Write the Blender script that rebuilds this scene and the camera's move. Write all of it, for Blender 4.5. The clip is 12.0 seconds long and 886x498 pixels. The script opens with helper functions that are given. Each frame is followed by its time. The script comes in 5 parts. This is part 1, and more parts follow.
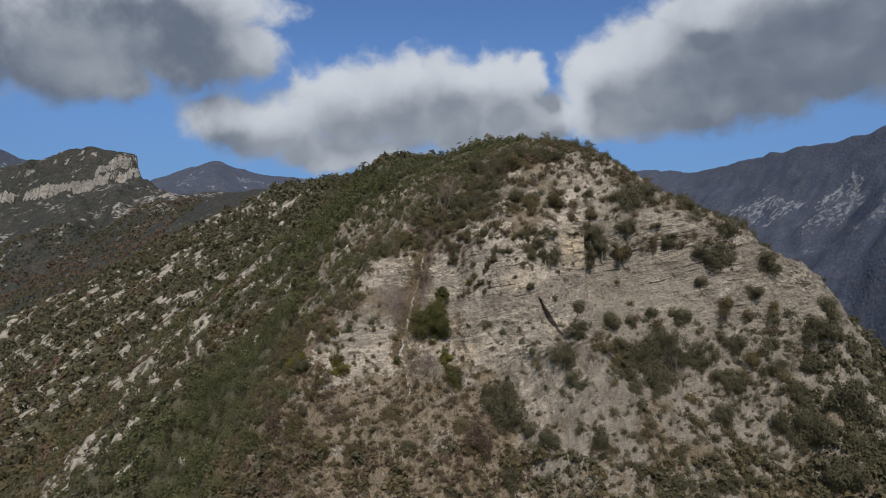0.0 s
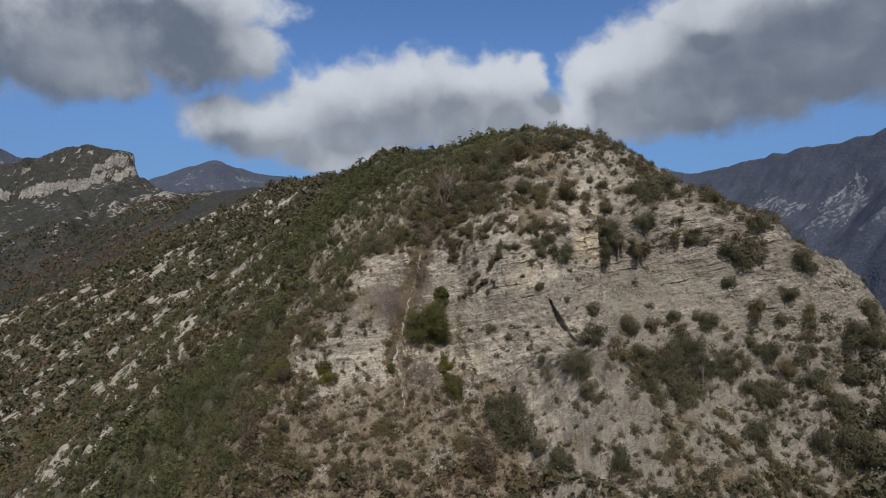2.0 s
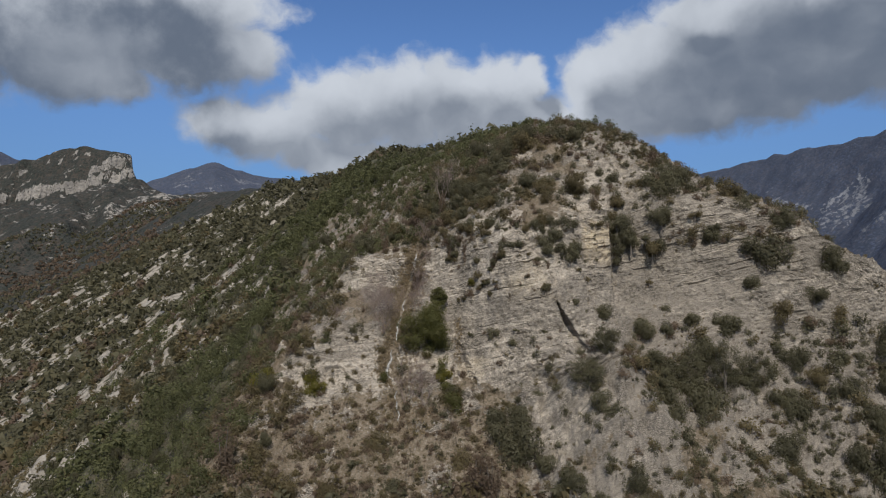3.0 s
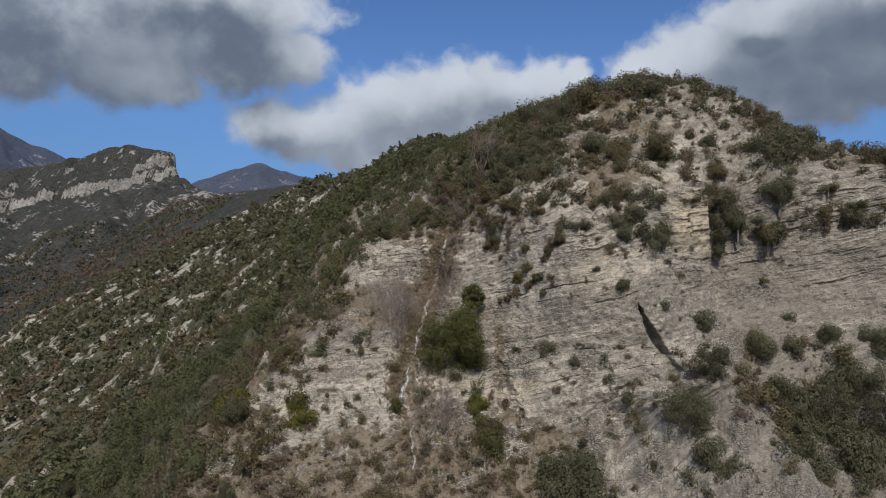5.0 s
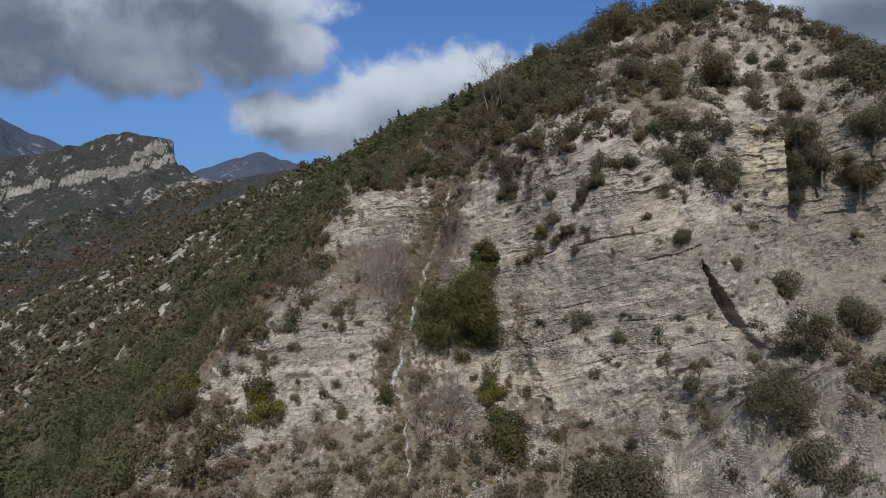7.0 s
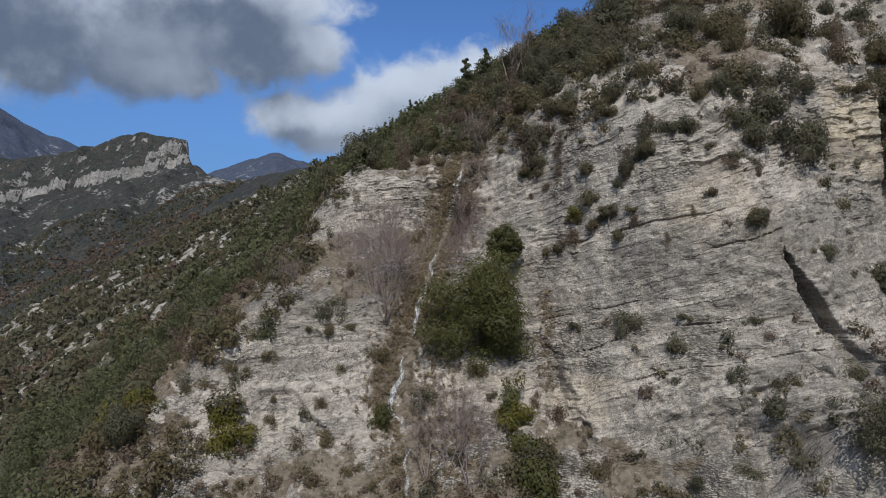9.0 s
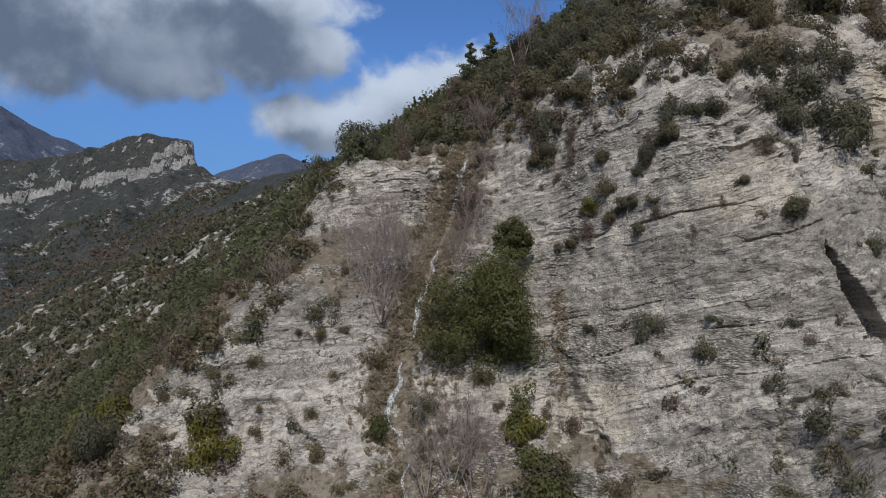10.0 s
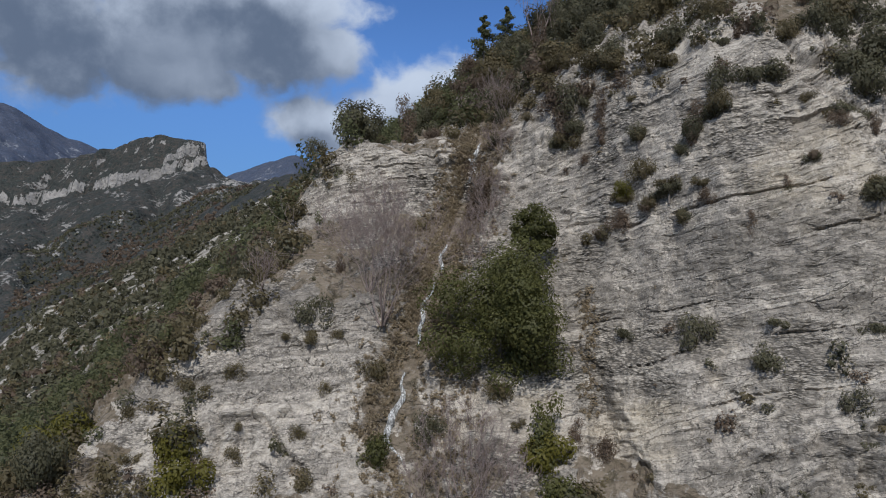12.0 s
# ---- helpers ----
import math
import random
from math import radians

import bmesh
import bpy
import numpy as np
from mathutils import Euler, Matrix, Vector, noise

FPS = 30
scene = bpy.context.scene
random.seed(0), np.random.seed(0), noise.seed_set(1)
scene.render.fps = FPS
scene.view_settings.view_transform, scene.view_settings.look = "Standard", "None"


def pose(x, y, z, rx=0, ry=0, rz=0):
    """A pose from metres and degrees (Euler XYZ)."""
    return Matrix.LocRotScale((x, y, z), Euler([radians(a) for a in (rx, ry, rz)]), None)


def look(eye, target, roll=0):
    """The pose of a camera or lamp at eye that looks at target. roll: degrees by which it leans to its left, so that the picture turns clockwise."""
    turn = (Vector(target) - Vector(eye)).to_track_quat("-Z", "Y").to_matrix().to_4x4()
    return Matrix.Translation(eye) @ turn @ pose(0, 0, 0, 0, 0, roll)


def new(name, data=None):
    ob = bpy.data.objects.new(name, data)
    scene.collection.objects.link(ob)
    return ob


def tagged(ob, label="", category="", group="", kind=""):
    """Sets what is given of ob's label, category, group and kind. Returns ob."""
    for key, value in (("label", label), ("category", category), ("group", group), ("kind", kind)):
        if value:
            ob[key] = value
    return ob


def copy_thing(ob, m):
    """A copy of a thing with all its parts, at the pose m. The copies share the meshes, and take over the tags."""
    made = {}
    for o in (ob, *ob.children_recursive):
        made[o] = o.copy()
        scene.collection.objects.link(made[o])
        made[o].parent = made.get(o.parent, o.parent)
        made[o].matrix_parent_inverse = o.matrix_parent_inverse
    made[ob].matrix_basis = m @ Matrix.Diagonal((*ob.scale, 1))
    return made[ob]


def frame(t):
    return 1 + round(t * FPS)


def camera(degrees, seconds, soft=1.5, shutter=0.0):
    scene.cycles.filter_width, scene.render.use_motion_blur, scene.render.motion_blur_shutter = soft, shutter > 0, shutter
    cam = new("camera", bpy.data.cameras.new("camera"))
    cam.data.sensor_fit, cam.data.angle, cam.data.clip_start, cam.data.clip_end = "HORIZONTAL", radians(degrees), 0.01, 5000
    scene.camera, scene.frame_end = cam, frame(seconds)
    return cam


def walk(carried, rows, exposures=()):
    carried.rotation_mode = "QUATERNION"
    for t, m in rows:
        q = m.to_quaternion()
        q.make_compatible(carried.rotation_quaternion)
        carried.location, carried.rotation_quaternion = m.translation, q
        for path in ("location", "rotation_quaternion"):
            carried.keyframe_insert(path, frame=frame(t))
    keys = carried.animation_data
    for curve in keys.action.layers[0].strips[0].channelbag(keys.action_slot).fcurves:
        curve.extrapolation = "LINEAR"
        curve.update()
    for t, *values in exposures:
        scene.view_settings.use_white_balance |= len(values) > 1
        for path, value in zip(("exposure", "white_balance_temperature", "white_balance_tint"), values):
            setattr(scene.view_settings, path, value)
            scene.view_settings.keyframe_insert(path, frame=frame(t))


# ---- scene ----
cam = camera(59.6, 12.0, soft=1.1)
PATH = [
    (0, (0.0, 0.0, 100.0), (0.0, 99.939, 103.49), -0.0),
    (0.5, (0.079, 3.755, 99.885), (0.075, 103.692, 103.425), 0.0),
    (1, (0.058, 7.534, 99.781), (0.051, 107.47, 103.366), 0.1),
    (1.5, (0.017, 11.289, 99.697), (0.114, 111.226, 103.24), 0.1),
    (2, (0.07, 15.204, 99.612), (0.113, 115.14, 103.202), 0.2),
    (2.5, (0.262, 19.708, 99.506), (0.092, 119.638, 103.231), 0.2),
    (2.7, (0.333, 22.205, 99.415), (0.408, 122.133, 103.211), 0.1),
    (4.3, (1.034, 47.862, 98.804), (-1.783, 147.734, 103.019), 0.62),
    (4.5, (1.108, 51.576, 98.657), (-2.921, 151.403, 102.929), 0.69),
    (5, (1.344, 60.268, 98.114), (-4.239, 160.023, 102.32), 0.84),
    (5.5, (1.263, 65.895, 97.319), (-4.446, 165.654, 101.259), 0.84),
    (6, (1.056, 69.832, 96.29), (-4.478, 169.612, 99.942), 0.84),
    (6.5, (0.735, 74.222, 95.344), (-5.013, 174.006, 98.528), 0.83),
    (7, (0.169, 80.863, 94.774), (-5.709, 180.647, 97.697), 0.73),
    (7.2, (-0.188, 83.456, 94.647), (-6.059, 183.243, 97.471), 0.83),
    (8.8, (-0.263, 93.781, 94.192), (-8.003, 193.436, 97.17), 0.77),
    (9, (-0.226, 94.86, 94.127), (-8.114, 194.505, 97.093), 0.67),
    (9.5, (-0.273, 97.506, 93.993), (-8.574, 197.115, 97.032), 0.65),
    (10, (-0.372, 100.085, 93.866), (-9.026, 199.662, 96.975), 0.64),
    (10.5, (-0.491, 102.499, 93.787), (-9.549, 202.039, 96.916), 0.63),
    (11, (-0.606, 104.671, 93.67), (-10.373, 204.143, 96.846), 0.71),
    (11.5, (-0.71, 106.486, 93.563), (-10.986, 205.902, 96.85), 0.69),
    (12, (-0.875, 107.756, 93.498), (-11.108, 207.177, 96.793), 0.69),
]
walk(cam, [(t, look(eye, target, roll)) for t, eye, target, roll in PATH], exposures=[(0, 0.09, 6560, 10), (4, 0.08, 6400, 10), (8, 0.08, 6000, 10), (12, 0.07, 5780, 10)])
from mathutils.bvhtree import BVHTree

# ---- light ----
SUN = Vector((0.02, -0.73, 0.67)).normalized()
sun = new("sun", bpy.data.lights.new("sun", "SUN"))
sun.data.energy, sun.data.angle, sun.data.color = 3.15, radians(0.6), (1.0, 0.925, 0.80)
sun.matrix_world = look(tuple(SUN * 300), (0, 0, 0))
scene.view_settings.exposure = 0.0


class Nodes:
    """A short way to wire shader nodes."""

    def __init__(self, tree):
        self.tree = tree
        tree.nodes.clear()

    def put(self, kind, ins=(), operation=None, data_type=None, blend_type=None, interpolation_type=None):
        n = self.tree.nodes.new("ShaderNode" + kind)
        if data_type:
            n.data_type = data_type
        if operation:
            n.operation = operation
        if blend_type:
            n.blend_type = blend_type
        if interpolation_type:
            n.interpolation_type = interpolation_type
        for k, v in dict(ins).items():
            if isinstance(v, bpy.types.NodeSocket):
                self.tree.links.new(v, n.inputs[k])
            else:
                n.inputs[k].default_value = v
        return n

    def math(self, op, a, b=0.0, c=0.0):
        return self.put("Math", {0: a, 1: b, 2: c}, operation=op).outputs[0]

    def vec(self, op, a, b=(0, 0, 0)):
        n = self.put("VectorMath", {0: a, 1: b}, operation=op)
        return n.outputs["Value" if op in ("LENGTH", "DOT_PRODUCT") else "Vector"]

    def step(self, v, lo, hi, a=0.0, b=1.0):
        return self.put("MapRange", {"Value": v, "From Min": lo, "From Max": hi, "To Min": a, "To Max": b}, interpolation_type="SMOOTHSTEP").outputs[0]

    def noise(self, co, scale, detail=4.0, rough=0.55, dist=0.0):
        return self.put("TexNoise", {"Vector": co, "Scale": scale, "Detail": detail, "Roughness": rough, "Distortion": dist}).outputs[0]

    def mix(self, f, a, b):
        n = self.put("Mix", data_type="RGBA")
        for k, v in ((0, f), (6, a), (7, b)):
            if isinstance(v, bpy.types.NodeSocket):
                self.tree.links.new(v, n.inputs[k])
            else:
                n.inputs[k].default_value = v if k == 0 else (*v[:3], 1)
        return n.outputs[2]

    def scaled(self, co, xyz):
        return self.vec("MULTIPLY", co, xyz)


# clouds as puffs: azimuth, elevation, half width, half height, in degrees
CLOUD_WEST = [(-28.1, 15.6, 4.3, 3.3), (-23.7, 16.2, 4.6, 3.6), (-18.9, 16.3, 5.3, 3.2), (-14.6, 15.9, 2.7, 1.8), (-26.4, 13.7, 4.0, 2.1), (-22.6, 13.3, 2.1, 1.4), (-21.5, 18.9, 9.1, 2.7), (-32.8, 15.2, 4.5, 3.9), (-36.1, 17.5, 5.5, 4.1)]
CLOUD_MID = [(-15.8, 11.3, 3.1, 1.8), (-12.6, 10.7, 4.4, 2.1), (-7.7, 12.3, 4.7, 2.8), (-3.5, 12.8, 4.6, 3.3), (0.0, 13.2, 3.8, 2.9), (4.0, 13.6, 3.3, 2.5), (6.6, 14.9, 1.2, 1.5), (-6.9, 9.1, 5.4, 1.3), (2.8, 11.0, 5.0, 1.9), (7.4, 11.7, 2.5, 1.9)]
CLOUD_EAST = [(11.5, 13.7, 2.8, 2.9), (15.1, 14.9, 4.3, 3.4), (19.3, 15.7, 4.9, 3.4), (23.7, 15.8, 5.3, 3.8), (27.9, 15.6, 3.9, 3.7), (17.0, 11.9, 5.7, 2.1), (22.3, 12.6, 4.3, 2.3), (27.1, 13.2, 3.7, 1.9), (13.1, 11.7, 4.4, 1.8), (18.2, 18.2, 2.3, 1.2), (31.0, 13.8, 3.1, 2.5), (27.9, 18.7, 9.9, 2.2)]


def make_world():
    world = bpy.data.worlds.new("sky")
    world.use_nodes = True
    scene.world = world
    k = Nodes(world.node_tree)
    sky = k.put("TexSky")
    sky.sky_type, sky.sun_disc, sky.altitude = "NISHITA", False, 600.0
    sky.sun_elevation, sky.sun_rotation = math.asin(SUN.z), math.atan2(SUN.x, SUN.y)
    sky.air_density, sky.dust_density, sky.ozone_density = 1.0, 0.1, 3.0
    co = k.put("TexCoord").outputs["Generated"]
    sep = k.put("SeparateXYZ", {0: co})
    az = k.math("MULTIPLY", k.math("ARCTAN2", sep.outputs[0], sep.outputs[1]), 57.2958)
    el = k.math("MULTIPLY", k.math("ARCSINE", sep.outputs[2]), 57.2958)
    flat = k.put("CombineXYZ", {0: az, 1: el, 2: 0.0}).outputs[0]
    big = k.put("TexNoise", {"Vector": flat, "Scale": 0.30, "Detail": 4.0, "Roughness": 0.5}).outputs["Color"]
    warp = k.vec("MULTIPLY", k.vec("SUBTRACT", big, (0.5, 0.5, 0.5)), (3.0, 2.3, 0))
    place = k.vec("ADD", flat, warp)

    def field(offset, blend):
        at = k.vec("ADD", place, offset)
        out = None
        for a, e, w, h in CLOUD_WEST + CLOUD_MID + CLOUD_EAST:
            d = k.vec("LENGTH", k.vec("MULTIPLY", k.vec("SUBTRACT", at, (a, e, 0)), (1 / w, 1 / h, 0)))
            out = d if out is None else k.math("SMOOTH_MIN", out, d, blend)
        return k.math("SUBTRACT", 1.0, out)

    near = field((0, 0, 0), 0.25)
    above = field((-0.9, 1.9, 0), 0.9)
    fine = k.noise(k.scaled(place, (1, 1.3, 1)), 0.6, 6.0, 0.55)
    dense = k.math("ADD", near, k.math("MULTIPLY", k.math("SUBTRACT", fine, 0.5), 0.75))
    cover = k.step(dense, -0.30, 0.26)
    # loose cumulus over the unseen rest of the sky, added thick to fill shadows
    wide = k.math("MAXIMUM", k.step(k.math("ABSOLUTE", az), 42.0, 60.0), k.step(el, 26.0, 40.0))
    rest = k.step(k.noise(k.scaled(co, (1, 1, 2.2)), 2.6, 6.0, 0.55), 0.40, 0.54)
    cover = k.math("MAXIMUM", cover, k.math("MULTIPLY", k.math("MULTIPLY", rest, wide), k.step(el, 2.0, 10.0)))
    lit = k.math("SUBTRACT", 1.0, k.step(k.math("MINIMUM", above, 0.62), -0.2, 1.0))
    lit = k.math("ADD", k.math("MULTIPLY", lit, 0.85), k.math("MULTIPLY", k.math("SUBTRACT", k.noise(place, 0.36, 4.0, 0.5), 0.44), 0.4))
    puffs = k.put("TexVoronoi", {"Vector": k.scaled(place, (1, 1.25, 1)), "Scale": 0.42})
    puffs.feature = "SMOOTH_F1"
    lit = k.math("ADD", lit, k.math("MULTIPLY", k.math("SUBTRACT", 0.45, puffs.outputs["Distance"]), 0.24))
    lit = k.math("SUBTRACT", lit, k.math("MULTIPLY", k.step(az, 12.0, 22.0), 0.26))
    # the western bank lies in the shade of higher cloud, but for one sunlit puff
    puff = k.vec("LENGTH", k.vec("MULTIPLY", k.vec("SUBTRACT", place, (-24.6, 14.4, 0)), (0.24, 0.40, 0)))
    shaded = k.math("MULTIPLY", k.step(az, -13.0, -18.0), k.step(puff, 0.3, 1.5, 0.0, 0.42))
    lit = k.math("SUBTRACT", lit, k.math("MULTIPLY", shaded, k.step(k.noise(flat, 0.5, 5.0, 0.6), 0.25, 0.7, 0.4, 1.0)))
    tone = k.mix(k.step(lit, -0.22, 1.1), (0.122, 0.152, 0.205), (0.56, 0.60, 0.66))
    blue = k.put("Mix", {0: 1.0, 6: sky.outputs[0], 7: (0.055, 0.069, 0.090, 1)}, data_type="RGBA", blend_type="MULTIPLY").outputs[2]
    blue = k.mix(k.step(el, 1.0, 15.0), k.put("Mix", {0: 1.0, 6: blue, 7: (0.50, 0.55, 0.61, 1)}, data_type="RGBA", blend_type="MULTIPLY").outputs[2], blue)
    full = k.mix(cover, blue, tone)
    bg = k.put("Background", {"Color": full, "Strength": 1.0})
    k.put("OutputWorld", {"Surface": bg.outputs[0]})


make_world()


# ---- materials ----
MAT = {}


def material(name):
    m = bpy.data.materials.new(name)
    m.use_nodes = True
    MAT[name] = m
    return Nodes(m.node_tree)


def finish(k, color, rough=0.9, height=None, bump=0.3, spec=0.2, reach=0.1):
    ins = {"Base Color": color, "Roughness": rough, "Specular IOR Level": spec}
    if height is not None:
        ins["Normal"] = k.put("Bump", {"Height": height, "Strength": bump, "Distance": reach}).outputs[0]
    k.put("OutputMaterial", {"Surface": k.put("BsdfPrincipled", ins).outputs[0]})


def ground_material(name, rock, pale, warm, soils, size, bump=0.6, flat=0.16, bedded=False, speckle=1.5, crowns=0.0, fleck=0.7):
    """Bedded limestone with soil, dry grass and heath where the soil mask lies."""
    k = material(name)
    co = k.put("NewGeometry").outputs["Position"]
    soil = k.put("Attribute")
    soil.attribute_name = "soil"
    yellow = k.put("Attribute")
    yellow.attribute_name = "yellow"
    bed = k.vec("ADD", k.scaled(co, (flat, flat, 1.0)), k.put("CombineXYZ", {2: k.math("MULTIPLY", k.put("SeparateXYZ", {0: co}).outputs[0], -0.17)}).outputs[0])
    streak = k.math("ADD", k.math("MULTIPLY", k.noise(bed, 2.2 / size, 6.0, 0.65), 0.4), k.math("MULTIPLY", k.noise(co, 0.75 / size, 6.0, 0.7), 0.6))
    patch = k.noise(co, 0.11 / size, 5.0, 0.6)
    grain = k.noise(co, 3.1 / size, 6.0, 0.7)
    c = k.mix(k.step(streak, 0.34, 0.66), rock, pale)
    c = k.mix(k.math("MULTIPLY", k.step(patch, 0.42, 0.62), 0.62), c, [v * 0.62 for v in rock])
    c = k.mix(k.math("MULTIPLY", yellow.outputs["Fac"], k.step(grain, 0.25, 0.6)), c, warm)
    c = k.mix(k.math("MULTIPLY", k.step(grain, 0.53, 0.7), 0.6), c, [v * 0.40 for v in rock])
    relief = None
    if bedded:
        tone = k.put("Attribute")
        tone.attribute_name = "tone"
        level, along = k.put("Attribute"), k.put("Attribute")
        level.attribute_name, along.attribute_name = "level", "along"
        scree = k.put("Attribute")
        scree.attribute_name = "scree"
        rubble = k.math("MAXIMUM", k.step(k.noise(co, 0.16, 5.0, 0.65), 0.52, 0.62), scree.outputs["Fac"])
        firm = k.math("SUBTRACT", 1.0, k.math("MULTIPLY", rubble, 0.75))
        # beds broken into uneven blocks, each with its own tone, and thin open cracks round some of them
        bend = k.math("MULTIPLY", k.math("SUBTRACT", k.noise(co, 1.3, 3.0), 0.5), 0.5)
        for u, v, width, seed, weight in ((0.34, 1.5, 0.045, 3.0, 0.9), (0.9, 4.2, 0.06, 11.0, 1.0), (2.4, 9.5, 0.09, 23.0, 0.8)):
            at = k.put("CombineXYZ", {0: k.math("MULTIPLY", along.outputs["Fac"], u), 1: k.math("ADD", k.math("MULTIPLY", level.outputs["Fac"], v), k.math("MULTIPLY", bend, v * 0.5)), 2: seed}).outputs[0]
            cells, edges = k.put("TexVoronoi", {"Vector": at, "Scale": 1.0}), k.put("TexVoronoi", {"Vector": at, "Scale": 1.0})
            cells.voronoi_dimensions = edges.voronoi_dimensions = "2D"
            edges.feature = "DISTANCE_TO_EDGE"
            pick = k.put("SeparateColor", {0: cells.outputs["Color"]}).outputs[0]
            here = k.math("MULTIPLY", firm, weight)
            c = k.mix(k.math("MULTIPLY", here, k.step(pick, 0.5, 1.0, 0.0, 0.36)), c, [min(1, w * 1.25) for w in pale])
            c = k.mix(k.math("MULTIPLY", here, k.step(pick, 0.45, 0.0, 0.0, 0.34)), c, [w * 0.58 for w in rock])
            crack = k.math("MULTIPLY", k.step(edges.outputs["Distance"], width, width * 0.25), k.step(k.noise(co, 0.7 * u + 0.3, 3.0, 0.6), 0.47, 0.58))
            crack = k.math("MULTIPLY", crack, k.math("ADD", 0.25, k.math("MULTIPLY", here, 0.75)))
            c = k.mix(k.math("MULTIPLY", crack, 0.85), c, [w * 0.13 for w in rock])
            blocks = k.math("MULTIPLY", k.math("SUBTRACT", k.math("MULTIPLY", pick, 0.7), crack), here)
            relief = blocks if relief is None else k.math("ADD", relief, k.math("MULTIPLY", blocks, 0.45))
        speck = k.noise(co, 7.5, 3.0, 0.75)
        c = k.mix(k.step(speck, 0.53, 0.64, 0.0, 0.75), c, [min(1, w * 1.3) for w in pale])
        c = k.mix(k.step(speck, 0.46, 0.36, 0.0, 0.7), c, [w * 0.38 for w in rock])
        c = k.mix(k.math("MULTIPLY", yellow.outputs["Fac"], k.step(k.noise(co, 1.1, 4.0, 0.6), 0.3, 0.6, 0.15, 0.75)), c, [v * 1.08 for v in warm])
        c = k.mix(k.math("MULTIPLY", scree.outputs["Fac"], k.step(k.noise(co, 0.4, 4.0, 0.6), 0.35, 0.6, 0.3, 0.8)), c, (0.235, 0.200, 0.162))
        # broken stone between the firm beds
        for span in (0.30, 0.13):
            stone = k.put("TexVoronoi", {"Vector": k.scaled(co, (0.6, 0.6, 1.9)), "Scale": 1.0 / span})
            hue = k.put("SeparateColor", {0: stone.outputs["Color"]}).outputs[0]
            loose = k.math("MULTIPLY", rubble, k.step(hue, 0.25, 0.6))
            c = k.mix(k.math("MULTIPLY", loose, 0.65), c, k.mix(hue, [v * 0.45 for v in rock], [min(1, v * 1.15) for v in pale]))
            c = k.mix(k.math("MULTIPLY", rubble, k.step(stone.outputs["Distance"], 0.42, 0.66, 0.0, 0.9)), c, [v * 0.25 for v in rock])
            relief = k.math("ADD", relief, k.math("MULTIPLY", k.math("MULTIPLY", rubble, k.math("SUBTRACT", 1.0, stone.outputs["Distance"])), 0.7 if span > 0.2 else 0.3))
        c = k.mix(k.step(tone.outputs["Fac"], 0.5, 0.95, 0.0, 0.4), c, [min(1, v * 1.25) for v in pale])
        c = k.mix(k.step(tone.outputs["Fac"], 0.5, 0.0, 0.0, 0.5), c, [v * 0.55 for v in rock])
    low = k.noise(co, 0.33 / size, 4.0, 0.6)
    tuft = k.noise(co, 1.9 / size, 5.0, 0.7)
    e = k.mix(k.step(low, 0.38, 0.62), soils[0], soils[1])
    e = k.mix(k.step(tuft, 0.47, 0.64), e, soils[2])
    e = k.mix(k.math("MULTIPLY", k.step(k.noise(co, 2.7 / size, 4.0, 0.6), 0.56, 0.66), fleck), e, rock)
    swell = None
    if crowns:
        tree = k.put("TexVoronoi", {"Vector": k.vec("ADD", co, k.vec("MULTIPLY", k.put("TexNoise", {"Vector": co, "Scale": 0.6 / crowns}).outputs["Color"], (crowns, crowns, crowns))), "Scale": 1.0 / crowns})
        hue = k.put("SeparateColor", {0: tree.outputs["Color"]})
        thick = k.math("MULTIPLY", k.step(tree.outputs["Distance"], 0.62, 0.30), k.step(k.math("ADD", hue.outputs[1], k.math("SUBTRACT", k.noise(co, 0.10 / crowns, 3.0), 0.5)), 0.12, 0.3))
        e = k.mix(thick, e, k.mix(hue.outputs[0], soils[2], [v * 1.7 for v in soils[2]]))
        swell = k.math("MULTIPLY", thick, k.math("SUBTRACT", 1.0, tree.outputs["Distance"]))
    cover = k.step(k.math("ADD", soil.outputs["Fac"], k.math("MULTIPLY", k.math("SUBTRACT", k.noise(co, 0.9 / size, 6.0, 0.7), 0.5), speckle)), 0.42, 0.58)
    c = k.mix(cover, c, e)
    h = k.math("ADD", k.math("MULTIPLY", streak, 1.0), k.math("MULTIPLY", grain, 0.8))
    if relief is not None:
        h = k.math("ADD", k.math("MULTIPLY", h, 0.5), relief)
    if swell is not None:
        h = k.math("ADD", k.math("MULTIPLY", h, 0.4), k.math("MULTIPLY", swell, 2.0))
    finish(k, c, 0.92, h, bump, 0.15, 0.35 * size)


ground_material("crag", (0.300, 0.268, 0.230), (0.480, 0.430, 0.366), (0.50, 0.42, 0.30), [(0.165, 0.132, 0.096), (0.225, 0.186, 0.142), (0.105, 0.088, 0.060)], 1.0, 0.6, 0.22, True, speckle=2.2)
ground_material("flank", (0.27, 0.244, 0.210), (0.46, 0.420, 0.362), (0.4, 0.34, 0.22), [(0.074, 0.070, 0.048), (0.104, 0.088, 0.062), (0.050, 0.052, 0.034)], 0.9, 0.9, 0.9, speckle=1.4, crowns=3.0)
ground_material("far", (0.21, 0.20, 0.19), (0.38, 0.355, 0.325), (0.4, 0.34, 0.22), [(0.040, 0.042, 0.039), (0.064, 0.055, 0.048), (0.027, 0.031, 0.028)], 6.0, 0.6, 0.8, speckle=2.2, crowns=5.5, fleck=0.2)
